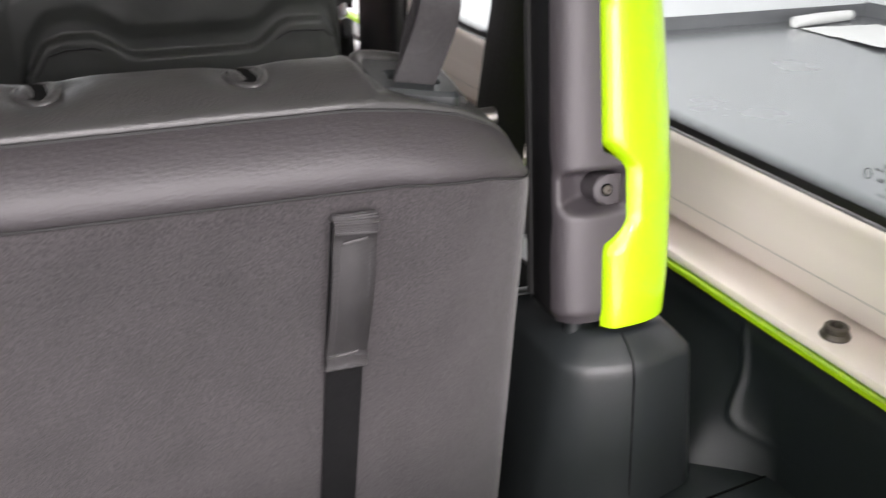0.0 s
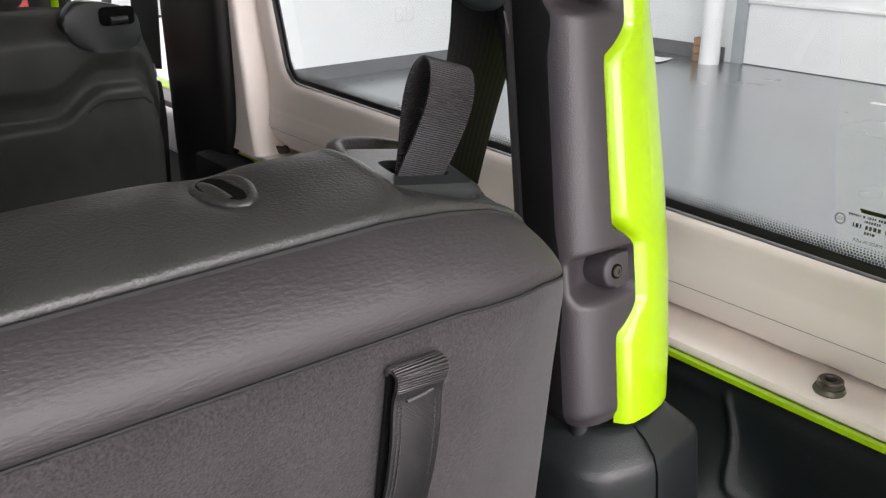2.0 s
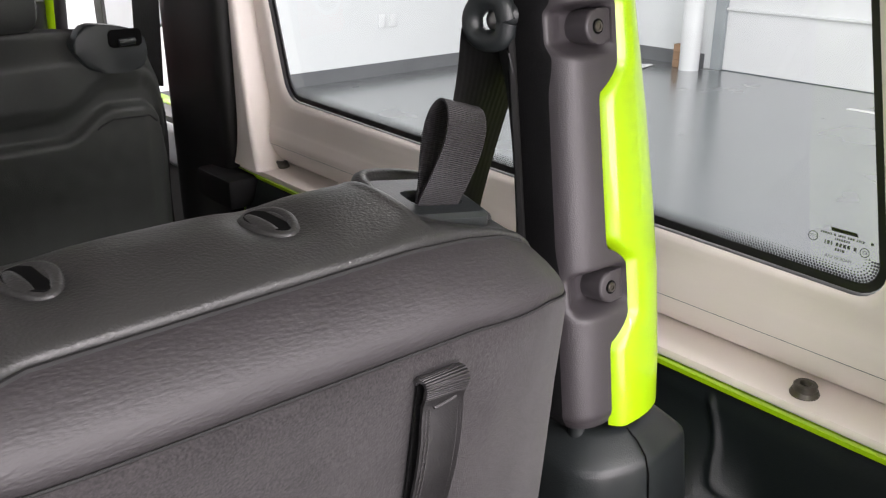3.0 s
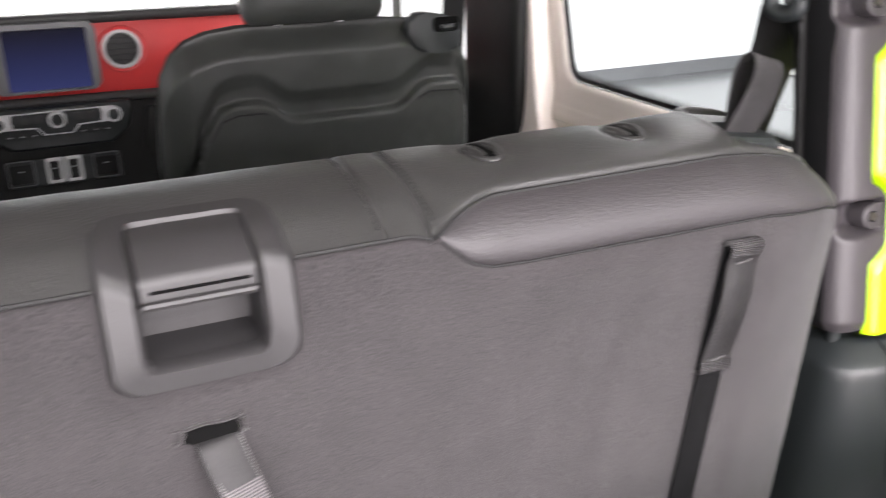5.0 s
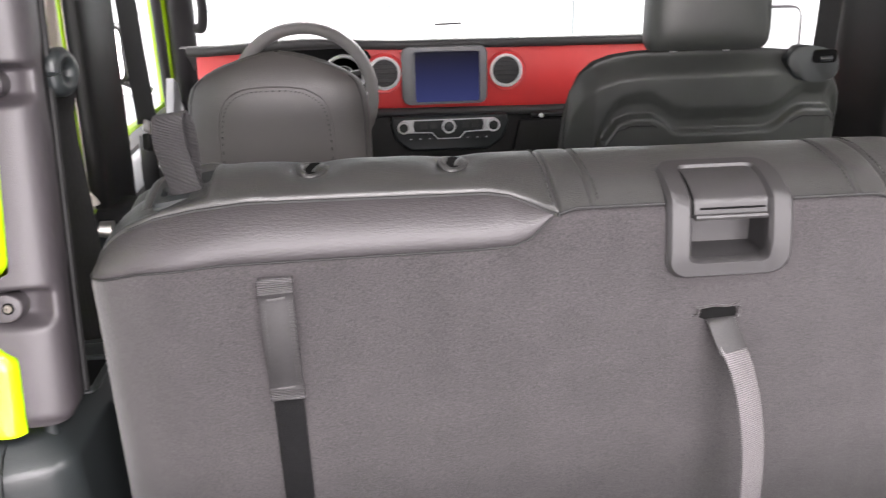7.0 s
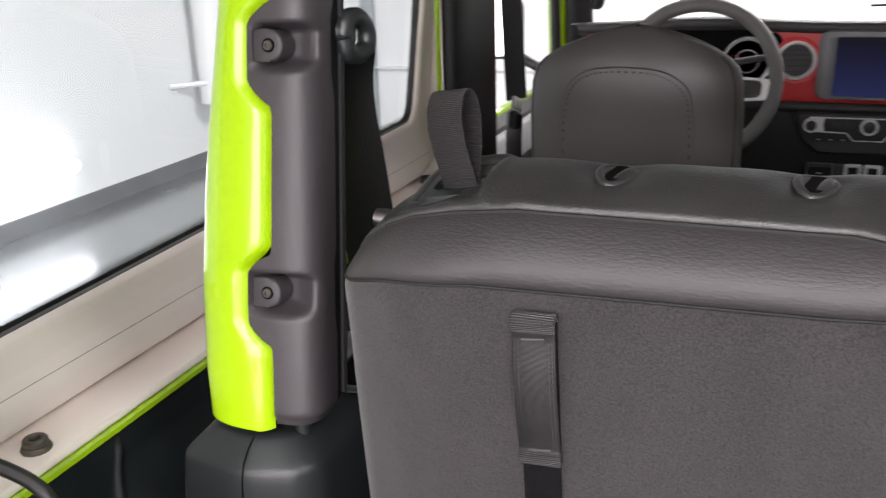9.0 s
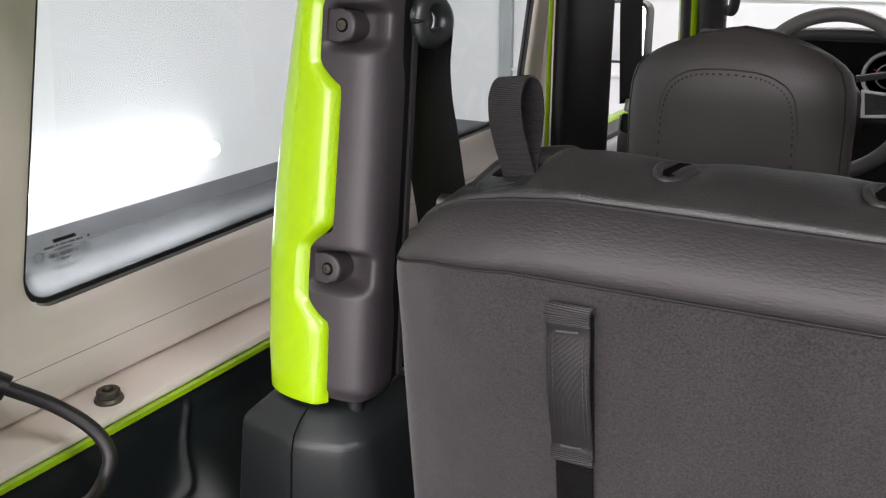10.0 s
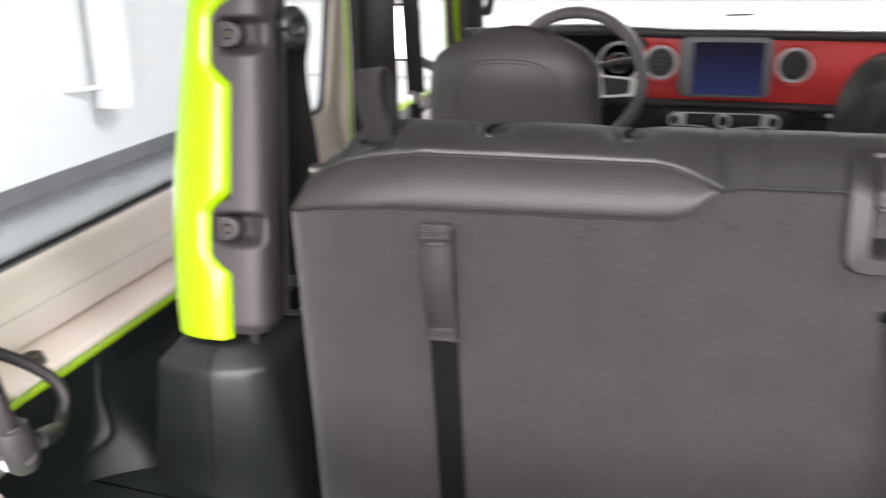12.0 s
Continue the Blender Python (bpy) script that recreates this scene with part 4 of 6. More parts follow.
strap_pts = catmull([(-0.0015, -0.0500, 1.3098), (-0.0005, -0.0572, 1.3072), (0.0015, -0.0618, 1.2995), (0.0045, -0.0688, 1.2900), (0.0055, -0.0710, 1.2870)], 6)
part("strap_end", ribbon(strap_pts, (1, 0.12, 0.10), 0.0225, 0.0022), TABWEB, seat, "dark sewn upper end of the strap")

# stitched webbing tabs with long hook-and-loop straps
for s in (1, -1):
    cx = s * 0.343
    lean = (0.003, 0.020) if s < 0 else (0.006, -0.060)

    def tab_at(z, off, dx=0.0):
        return (cx + lean[0] + lean[1] * (1.3625 - z) + dx, seat_back_y(0.34, z) - off, z)

    band = catmull([tab_at(z, off) for z, off in ((1.3560, 0.0092), (1.350, 0.0080), (1.342, 0.0084), (1.330, 0.0094), (1.312, 0.0092), (1.295, 0.0074), (1.282, 0.0055), (1.2745, 0.0046), (1.2700, 0.0056))], 5)
    tab = part("webbing_tab", ribbon(band, (1, -0.05 * s, 0), 0.0245, 0.0026), TABWEB, seat, "folded and stitched black webbing tab")
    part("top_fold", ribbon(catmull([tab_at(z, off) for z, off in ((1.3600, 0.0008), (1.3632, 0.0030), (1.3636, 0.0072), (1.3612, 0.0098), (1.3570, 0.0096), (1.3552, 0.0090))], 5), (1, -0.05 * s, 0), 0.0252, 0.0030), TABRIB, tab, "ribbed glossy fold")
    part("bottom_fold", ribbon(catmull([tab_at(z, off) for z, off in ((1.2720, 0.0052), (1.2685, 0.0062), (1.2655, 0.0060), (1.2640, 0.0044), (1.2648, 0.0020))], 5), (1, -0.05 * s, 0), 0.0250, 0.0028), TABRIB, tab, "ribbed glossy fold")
    part("back_layer", ribbon([tab_at(z, 0.0016) for z in lin(1.3612, 1.266, 12)], (1, 0, 0), 0.0238, 0.0022), VELCRO, tab)
    for zz, off in ((1.3505, 0.0096), (1.2745, 0.0062)):
        part("bar_tack", tube([tab_at(zz - 0.0008, off, -0.0065), tab_at(zz, off + 0.0006), tab_at(zz + 0.0006, off, 0.0065)], 0.0009, 6), THREAD, tab)
    for ex in (-0.0108, -0.0088, 0.0088, 0.0108):
        run = [p for p in band if 1.277 < p.z < 1.349]
        part("tab_stitching", join(*[tube([(a.x + ex, a.y - 0.0016, a.z), (b.x + ex, b.y - 0.0016, b.z + 0.0011)], 0.00034, 4) for a, b in zip(run, run[1:])]), THREAD, tab)
    low = tab_at(1.266, 0.005)
    drift = 0.002 if s < 0 else -0.005
    long_pts = [(low[0] + drift * (low[2] + 0.006 - z) / 0.1, seat_back_y(0.34, z) - 0.0024, z) for z in lin(low[2] + 0.006, 0.83, 14)]
    part("long_strap", ribbon(long_pts, (1, 0, 0), 0.0228, 0.0022), VELCRO, seat, "black hook-and-loop strap")

for s in (1, -1):
    part("seat_latch", tube([(s * 0.480, 0.060, 1.372), (s * 0.4905, 0.060, 1.373)], [0.0075, 0.0065], 14), STEEL, seat, "small steel backrest latch")

# pull loops in plastic plates on the seat's shoulders
for s in (1, -1):
    def on_plate(u, v, up):
        """A place on the plate's plane, which faces up and a little to the rear: u outboard, v forward from its middle."""
        ax, y, z = (0.4130, 0.0290, 1.4120) if s > 0 else (0.4110, 0.0315, 1.4095)
        return Vector((s * (ax + u), y + v - 0.06 * u, z + 0.165 * v - 0.15 * u + up))

    plate = part("loop_plate", ring_plate(even(rounded(0.055 if s > 0 else 0.049, 0.053, 0.007, 6), 96), even(rounded(0.030, 0.016, 0.003, 6, 0.003, -0.004), 96), lambda x, y, layer: on_plate(x, y, (-0.010, 0.0008, 0.0034)[layer])), PLASTIC, seat, "black plastic strap guide plate", 30)
    part("guide_slot", build([on_plate(x, y, -0.0025) for x, y in rounded(0.032, 0.018, 0.003, 4, 0.003, -0.004)], [tuple(range(20))]), BLACK, plate)
    rim = [on_plate(u, v * 0.95, w - 0.002) for u, v, w in ((-0.0270, 0.006, -0.001), (-0.0265, 0.022, 0.0020), (-0.0200, 0.0320, 0.0030), (-0.004, 0.0345, 0.0030), (0.014, 0.0335, 0.0020), (0.0255, 0.026, 0.0005), (0.0290, 0.008, -0.002), (0.0290, -0.018, -0.004))]
    rim = catmull(rim, 6)
    part("leather_arch", tube(rim, 0.0055, 10), LEATHER, plate, "leather rim round the plate")
    part("leather_arch", grid(lambda i, k: rim[i] + Vector((0, 0.004 * k, -0.034 * k)), list(range(len(rim))), lin(0, 1, 5)), LEATHER, plate)
    loop = [(0, 0.000, -0.008), (0, -0.004, 0.004), (0, -0.011, 0.022), (0, -0.017, 0.045), (0, -0.016, 0.064), (0, -0.008, 0.0765), (0, 0.003, 0.0790), (0, 0.013, 0.070), (0, 0.016, 0.052), (0, 0.012, 0.030), (0, 0.006, 0.010), (0, 0.003, -0.008)]
    turn = Matrix.Translation((0.416 if s > 0 else -0.410, 0.020, 1.4150)) @ Matrix.Rotation(radians(-9 if s > 0 else -12), 4, "Z") @ Matrix.Rotation(radians(18 if s > 0 else -8), 4, "Y") @ Matrix.Rotation(radians(-4), 4, "X")
    lp = [turn @ Vector((0, p.y * 0.70, p.z * (0.68 if s > 0 else 0.72))) for p in catmull(loop, 6)]
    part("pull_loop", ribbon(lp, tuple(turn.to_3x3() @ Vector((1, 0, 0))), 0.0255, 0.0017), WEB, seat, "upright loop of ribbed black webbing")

# ---- sport bars, wheel housings and cargo trim ----


def bar_centre(z):
    return 0.5509 + max(0.0, z - 1.32) * -0.036, 0.030 + 0.120 * (z - 1.33)


def bar_outer(z):
    """Half width on the outboard side: fullest near the foot, drawn in towards the roof."""
    return interp(z, ((1.225, 0.0575), (1.26, 0.0605), (1.33, 0.0610), (1.38, 0.0590), (1.44, 0.0545), (1.50, 0.0475), (1.56, 0.041), (1.80, 0.03)))


def bar_point(phi, z, b=0.030, n=3.2, grow=0.0):
    """A point on the bar's rounded section; phi 0 outboard, 90 degrees to the rear."""
    cx, cy = bar_centre(z)
    c, s_ = math.cos(phi), math.sin(phi)
    m = n if s_ > 0 or c > 0 else 2.3
    px = math.copysign(abs(c) ** (2 / m), c) * ((bar_outer(z) if c > 0 else cx - 0.5135) + grow)
    py = math.copysign(abs(s_) ** (2 / m), s_) * ((b if s_ > 0 else 0.040) + grow)
    return cx + px, cy - py


def seam_phi(off, z, n=3.2):
    a = bar_outer(z) if off > 0 else 0.045
    return math.acos(math.copysign(min(1, abs(off) / a) ** (n / 2), off))


def seam_off(z):
    bump = 0.0
    for c in (1.327, 1.497):
        bump = max(bump, smooth(c - 0.046, c - 0.019, z) * (1 - smooth(c + 0.014, c + 0.038, z)))
    return -0.001 + 0.0185 * bump


BOLTS = (1.330, 1.500)


def sport_bar(s):
    bar = thing("sport_bar", (s * 0.553, 0.04, 1.21), "upright sport bar with a glossy green cover and grey grained padding", "roll bar", "rear sport bars")
    zs = lin(1.2250, 1.2295, 4) + lin(1.23, 1.56, 130) + lin(1.58, 1.80, 8)

    def green(z, k):
        off = seam_off(z)
        if k < 4:
            # rounded inner edge that dips into the seam
            x, y = bar_point(seam_phi(off + (0.0, 0.0025, 0.0055, 0.0095)[k], z), z, grow=(-0.006, -0.0022, 0.0012, 0.0030)[k])
        else:
            t = (k - 3) / 18
            p0 = seam_phi(off + 0.0095, z)
            x, y = bar_point(p0 + (-radians(95) - p0) * t, z, grow=0.0034)
        if z < 1.2253:
            cx, cy = bar_centre(z)
            x, y = cx + (x - cx) * 0.985, cy + (y - cy) * 0.985
        return (s * x, y, z)

    part("painted_cover", grid(green, zs, list(range(22))), GREEN, bar, "glossy green painted cover", 70)
    zs2 = lin(1.2300, 1.238, 5) + lin(1.241, 1.56, 150) + lin(1.58, 1.80, 8)

    def grey(z, k):
        p0 = seam_phi(seam_off(z), z) + 0.02
        t = k / 46
        phi = p0 + (radians(265) - p0) * t
        x, y = bar_point(phi, z)
        cx, cy = bar_centre(z)
        off = x - cx
        for bz in BOLTS:
            # scooped recess beside each bolt, on the rear face
            if y < cy:
                zz = abs(z - bz + 0.002) / 0.0175
                xx = smooth(-0.040, -0.024, off) * (1 - smooth(0.007, 0.012, off))
                y += 0.019 * xx * (1 - smooth(0.45, 1.0, zz)) * (0.35 + 0.65 * smooth(-0.035, -0.012, off))
        if z < 1.240:
            q = 1 - 0.14 * (1 - smooth(1.2295, 1.240, z))
            x, y = cx + (x - cx) * q, cy + (y - cy) * q
        return (s * x, y, z)

    # from here the same padding turns inboard; its shade is put into the colour
    turn_in = 19 if s > 0 else 25
    part("padding", grid(grey, zs2, list(range(turn_in + 1))), PADPLASTIC, bar, "grey grained padding with scooped bolt recesses", 70)
    part("side_shade", grid(grey, zs2, list(range(turn_in, 47))), PADSHADE_SILL, bar, "inboard side of the padding, coloured dark for its shade", 70)
    part("padding_end", build([grey(zs2[0], k) for k in range(47)], [tuple(range(47))]), PADPLASTIC, bar)
    part("foot_bolt", revolve([(0.0, 0.0), (0.006, 0.0), (0.006, 0.02), (0.0, 0.02)], 12, Matrix.Translation((s * 0.538, 0.012, 1.212))), PLASTIC, bar)
    part("zip_edge", tube([(s * 0.5140, bar_centre(z)[1] + 0.016, z) for z in lin(1.24, 1.80, 30)], 0.003, 6), BELT, bar)
    for bz in BOLTS:
        cx, cy = bar_centre(bz)
        m = Matrix.Translation((s * (cx + 0.0005), 0.0012 + 0.120 * (bz - 1.33), bz - 0.001)) @ Matrix.Rotation(radians(90 - 7), 4, "X")
        tab = [(-0.0004 + 0.0102 * math.cos(a), 0.0108 * math.sin(a)) for a in lin(math.pi / 2, 3 * math.pi / 2, 17)] + [(0.004, -0.0108), (0.0125, -0.0108), (0.0125, 0.0108), (0.004, 0.0108)]
        tab = [(s * p[0], p[1]) for p in tab]
        if s < 0:
            tab = tab[::-1]
        boss = part("bolt_boss", prism(tab, 0.018, m @ Matrix.Translation((0, 0, -0.018)), 0.0022, 3), PADPLASTIC, bar, "flush rounded bolt tab")
        part("bolt_well", revolve([(0.0, 0.0), (0.0047, 0.0), (0.0047, 0.0004), (0.0, 0.0004)], 24, m), BLACK, boss)
        part("bolt_head", revolve([(0.0034, 0.0), (0.0034, 0.0010), (0.0030, 0.0015), (0.0017, 0.0015), (0.0015, 0.0006), (0.0, 0.0006)], 24, m), DARKSTEEL, boss, "small dark torx bolt")
    return bar


sport_bar(1)
sport_bar(-1)


def wheel_housing(s):
    """Moulded box under each bar, the wheel arch below and the side trim behind."""
    h = thing("cargo_side_trim", (s * 0.6, 0.1, 0.85), "black moulded cargo side trim with a boxed bar foot", "trim panel", "cargo side trims")
    # plan of the box: a rear face broken at the mould line, rounded inboard, sharper outboard
    corners = [(0.5170, -0.0170, 0.030), (0.5670, -0.0320, 0.060), (0.6270, -0.0230, 0.012), (0.6340, 0.2000, 0.02), (0.5080, 0.2100, 0.02)]
    plan_box, normals = [], []
    for i, (cx, cy, r) in enumerate(corners):
        p, q = Vector(corners[i - 1][:2]), Vector(corners[(i + 1) % 5][:2])
        c = Vector((cx, cy))
        d0, d1 = (p - c).normalized(), (q - c).normalized()
        half = d0.angle(d1) / 2
        reach = min(r / math.tan(half), 0.9 * min((p - c).length, (q - c).length) / 2)
        rr = reach * math.tan(half)
        mid = c + (d0 + d1).normalized() * (rr / math.sin(half))
        u0, u1 = (c + d0 * reach - mid).normalized(), (c + d1 * reach - mid).normalized()
        for k in range(7):
            n = u0.slerp(u1, k / 6).normalized()
            plan_box.append(mid + n * rr)
            normals.append(n)
    levels = [(0.98, 0.026), (1.045, 0.017), (1.075, 0.0135), (1.092, 0.0110), (1.11, 0.0090), (1.15, 0.0050), (1.188, 0.0010), (1.1945, 0.0002), (1.1985, -0.0008), (1.2010, -0.0026), (1.2060, -0.0075), (1.2110, -0.0125), (1.2150, -0.0165), (1.2168, -0.0188), (1.2176, -0.0225), (1.2177, -0.035)]

    def fn(i, k):
        z, g = levels[i]
        p = plan_box[k]
        if g > 0:
            p = p + normals[k] * g
            return (s * p.x, p.y, z)
        # the rim closes in evenly towards the lid
        return (s * (0.574 + (p.x - 0.574) * (1 + g / 0.058)), p.y - g * (1 - 2 * smooth(0.0, 0.19, p.y)), z)

    n = len(plan_box)
    part("bar_foot_box", grid(fn, list(range(len(levels))), list(range(n)), wrap_v=True), PLASTIC, h, "dark plastic box with bevelled rim round the bar foot", 50)
    part("box_lid", build([fn(len(levels) - 1, k) for k in range(n)], [tuple(range(n))]), PLASTIC, h)
    part("mould_line", tube([(s * 0.5672, -0.0100, 1.2172), (s * 0.5671, -0.0195, 1.2122), (s * 0.5670, -0.0285, 1.2030), (s * 0.5670, -0.0325, 1.190), (s * 0.5670, -0.0360, 1.15), (s * 0.5670, -0.0415, 1.09)], 0.0006, 6), BLACK, h)
    part("belt_slot_frame", moved(ring_plate(rounded(0.044, 0.080, 0.008, 5), rounded(0.030, 0.062, 0.005, 5), lambda x, y, layer: Vector((x, y, (0, 0.002, 0.003)[layer]))), Matrix.Translation((s * 0.540, 0.112, 1.2176))), PLASTIC, h)
    part("belt_slot", moved(prism(rounded(0.029, 0.060, 0.005, 4), 0.0008), Matrix.Translation((s * 0.540, 0.112, 1.2179))), BLACK, h)
    # inner side face of the trim: hangs from the flange, dished, with a ridge ahead of the rear bowl

    ridge = catmull([Vector((0, y - (0.010 if s < 0 else 0.0), z)) for y, z in ((0.012, 1.192), (0.007, 1.179), (-0.003, 1.160), (-0.009, 1.145), (-0.0125, 1.131), (-0.019, 1.119), (-0.032, 1.112), (-0.052, 1.1085), (-0.085, 1.104))], 6)

    def face(y, z):
        d = 1.192 - z
        ahead = smooth(-0.035, 0.05, y + 0.35 * d)
        x = 0.7075 - 0.004 * smooth(0.0, 0.02, d) - 0.05 * d
        shelf = max(0.0, d - 0.018)
        near = min(math.hypot(p.y - y, p.z - z) for p in ridge) if -0.12 < y < 0.04 and z > 1.08 else 1.0
        lip = 0.0034 * math.exp(-((near / 0.0034) ** 2)) * smooth(0.004, 0.016, d) * (1 - smooth(0.070, 0.088, d))
        return (s * (x - ahead * (1.1 * shelf ** 2 / (shelf + 0.04)) - 0.10 * (1 - ahead) * shelf - lip), y, z)

    part("side_face", grid(face, lin(-0.24, -0.105, 12) + lin(-0.10, 0.035, 80) + lin(0.045, 0.80, 28), lin(0.85, 1.075, 14) + lin(1.08, 1.192, 57)), TRIM, h, "black dished plastic side face with a moulded ridge", 80)
    # wheel arch between the box and the cargo floor

    def arch(u, v):
        y = -0.17 + 0.62 * u
        hump_z = 1.086 - 1.4 * max(0.0, -0.125 - y) - 0.25 * max(0, y - 0.3)
        x = 0.70 - 0.24 * v
        z = hump_z - 0.20 * max(0.0, v - 0.72) ** 1.5 * 6.0 - 0.02 * v
        return (s * x, y, max(0.83, z))

    part("wheel_arch", grid(arch, lin(0, 1, 30), lin(0, 1, 24)), TRIM, h, "rounded black wheel arch cover", 60)
    part("panel_gap", tube([(s * x, -0.0585, 1.0862 - 0.02 * (0.70 - x) / 0.24) for x in (0.54, 0.58, 0.64, 0.70)], 0.0011, 6), BLACK, h)
    return h


wheel_housing(1)
wheel_housing(-1)
structure("cargo_floor", box((-0.72, -0.24, 0.78), (0.72, 0.9, 0.84), 0.01, 2), TRIM, "black cargo floor behind the rear seat", "vehicle floor")
structure("cabin_floor", box((-0.74, 0.9, 0.50), (0.74, 2.1, 0.56), 0.01, 2), TRIM, "black cabin floor in front of the rear seat", "vehicle floor")
structure("rear_sill", box((-0.72, -0.245, 0.60), (0.72, -0.205, 1.10), 0.01, 2), GREEN, "green painted lower tailgate sill", "vehicle body")


def seat_belt(s):
    b = thing("rear_seat_belt", (s * 0.5, 0.1, 1.3), "black rear seat belt hanging from a plastic guide", "seat belt", "rear seat belts")
    part("guide_cover", tube(catmull([(s * 0.512, 0.067, 1.500), (s * 0.511, 0.072, 1.5110), (s * 0.509, 0.085, 1.5120), (s * 0.507, 0.094, 1.503), (s * 0.507, 0.092, 1.491), (s * 0.509, 0.081, 1.4870), (s * 0.511, 0.070, 1.490), (s * 0.512, 0.067, 1.500)], 5), 0.0072, 10), PLASTIC, b, "moulded black belt guide")
    part("guide_bolt", revolve([(0.0, 0), (0.007, 0), (0.007, 0.005), (0.0, 0.007)], 16, Matrix.Translation((s * 0.516, 0.079, 1.500)) @ Matrix.Rotation(radians(-90 * s), 4, "Y")), STEEL, b)
    part("guide_stem", tube([(s * 0.530, 0.058, 1.505), (s * 0.512, 0.070, 1.504)], 0.008, 12), PLASTIC, b)
    across = [(s, -0.9 + 0.65 * min(1, k / 8), 0) for k in range(25)]
    pts = catmull([(s * 0.521, 0.086, 1.492), (s * 0.537, 0.111, 1.455), (s * 0.5430, 0.1405, 1.39), (s * 0.5475, 0.166, 1.32), (s * 0.553, 0.194, 1.219)], 6)
    part("webbing", ribbon(pts, across[:len(pts)], 0.047, 0.0014), BELT, b, "slanting belt webbing")
    if s > 0:
        part("webbing", ribbon(catmull([(0.5200, 0.080, 1.484), (0.5310, 0.078, 1.44), (0.5400, 0.076, 1.36), (0.5440, 0.078, 1.27), (0.5450, 0.086, 1.219)], 6), (0.55, 0.83, 0), 0.044, 0.0014), BELT, b, "belt webbing that runs down to its slot")
    return b


seat_belt(1)
seat_belt(-1)


def strut(s):
    low, way = Vector((s * 0.5755, -0.2640, 1.2588)), Vector((-s * 0.100, -0.310, 1.0)).normalized()
    g = thing("gas_strut", low, "black gas strut of the lifted rear glass", "gas strut", "gas struts")
    part("rod", tube([low + way * 0.013, low + way * 0.27], 0.0052, 16), ROD, g, "thin satin dark rod")
    part("cylinder", tube([low + way * 0.242, low + way * 0.248, low + way * 0.253, low + way * 0.56], [0.0082, 0.0108, 0.0112, 0.0112], 18), RUBBER, g, "thick black cylinder")
    part("collar", tube([low + way * 0.268, low + way * 0.270], 0.0116, 18), BLACK, g)
    socket = part("end_socket", tube([low - way * 0.022, low - way * 0.018, low - way * 0.002, low + way * 0.014, low + way * 0.0160], [0.0088, 0.0110, 0.0114, 0.0106, 0.0092], 20), SOCKET, g, "dull grey plastic ball socket")
    part("socket_rim", tube([low + way * (0.0155 + 0.0022 * math.cos(a)) + Vector((0.0097 * math.cos(a), 0.0097 * math.sin(a), 0)) for a in lin(-1.0, 2.2, 16)], 0.0014, 8), SOCKET, socket)
    part("spring_clip", tube([low - way * 0.010 + Vector((0.0118 * math.cos(a), 0.0118 * math.sin(a), 0.003 * math.sin(2 * a))) for a in lin(-0.6, 3.4, 18)], 0.0012, 8), STEEL, socket, "bent steel spring clip")
    part("wire_clip", moved(box((-0.004, -0.003, -0.003), (0.004, 0.003, 0.003), 0.0012, 2), Matrix.Translation(low - way * 0.018 + Vector((s * 0.008, -0.006, 0))) @ Matrix.Rotation(0.4, 4, "Y")), PIPE, socket, "small white clip")
    part("ball_stud", tube([low - way * 0.006, low + Vector((s * 0.030, 0.014, -0.030)), low + Vector((s * 0.085, 0.026, -0.070))], [0.005, 0.0065, 0.009], 12), DARKSTEEL, g, "dark steel ball stud")
    return g


strut(1)
strut(-1)
hose = thing("rear_cable", (-0.66, -0.15, 1.2), "thick black rubber cable looping from the rear pillar", "cable")
part("cable", tube(catmull([(-0.702, -0.182, 1.288), (-0.690, -0.172, 1.278), (-0.671, -0.148, 1.257), (-0.652, -0.1345, 1.237), (-0.640, -0.134, 1.220), (-0.636, -0.146, 1.206), (-0.624, -0.166, 1.208), (-0.602, -0.193, 1.226), (-0.581, -0.218, 1.2435), (-0.570, -0.240, 1.2525), (-0.568, -0.256, 1.2560)], 7), 0.0050, 14), RUBBER, hose)
part("clip", tube([(-0.6925, -0.1745, 1.2805), (-0.686, -0.169, 1.2755)], 0.0085, 12), RUBBER, hose)
part("connector", tube([(-0.571, -0.236, 1.2510), (-0.568, -0.253, 1.2555)], 0.0066, 12), PLASTIC, hose)

# ---- front of the cabin ----


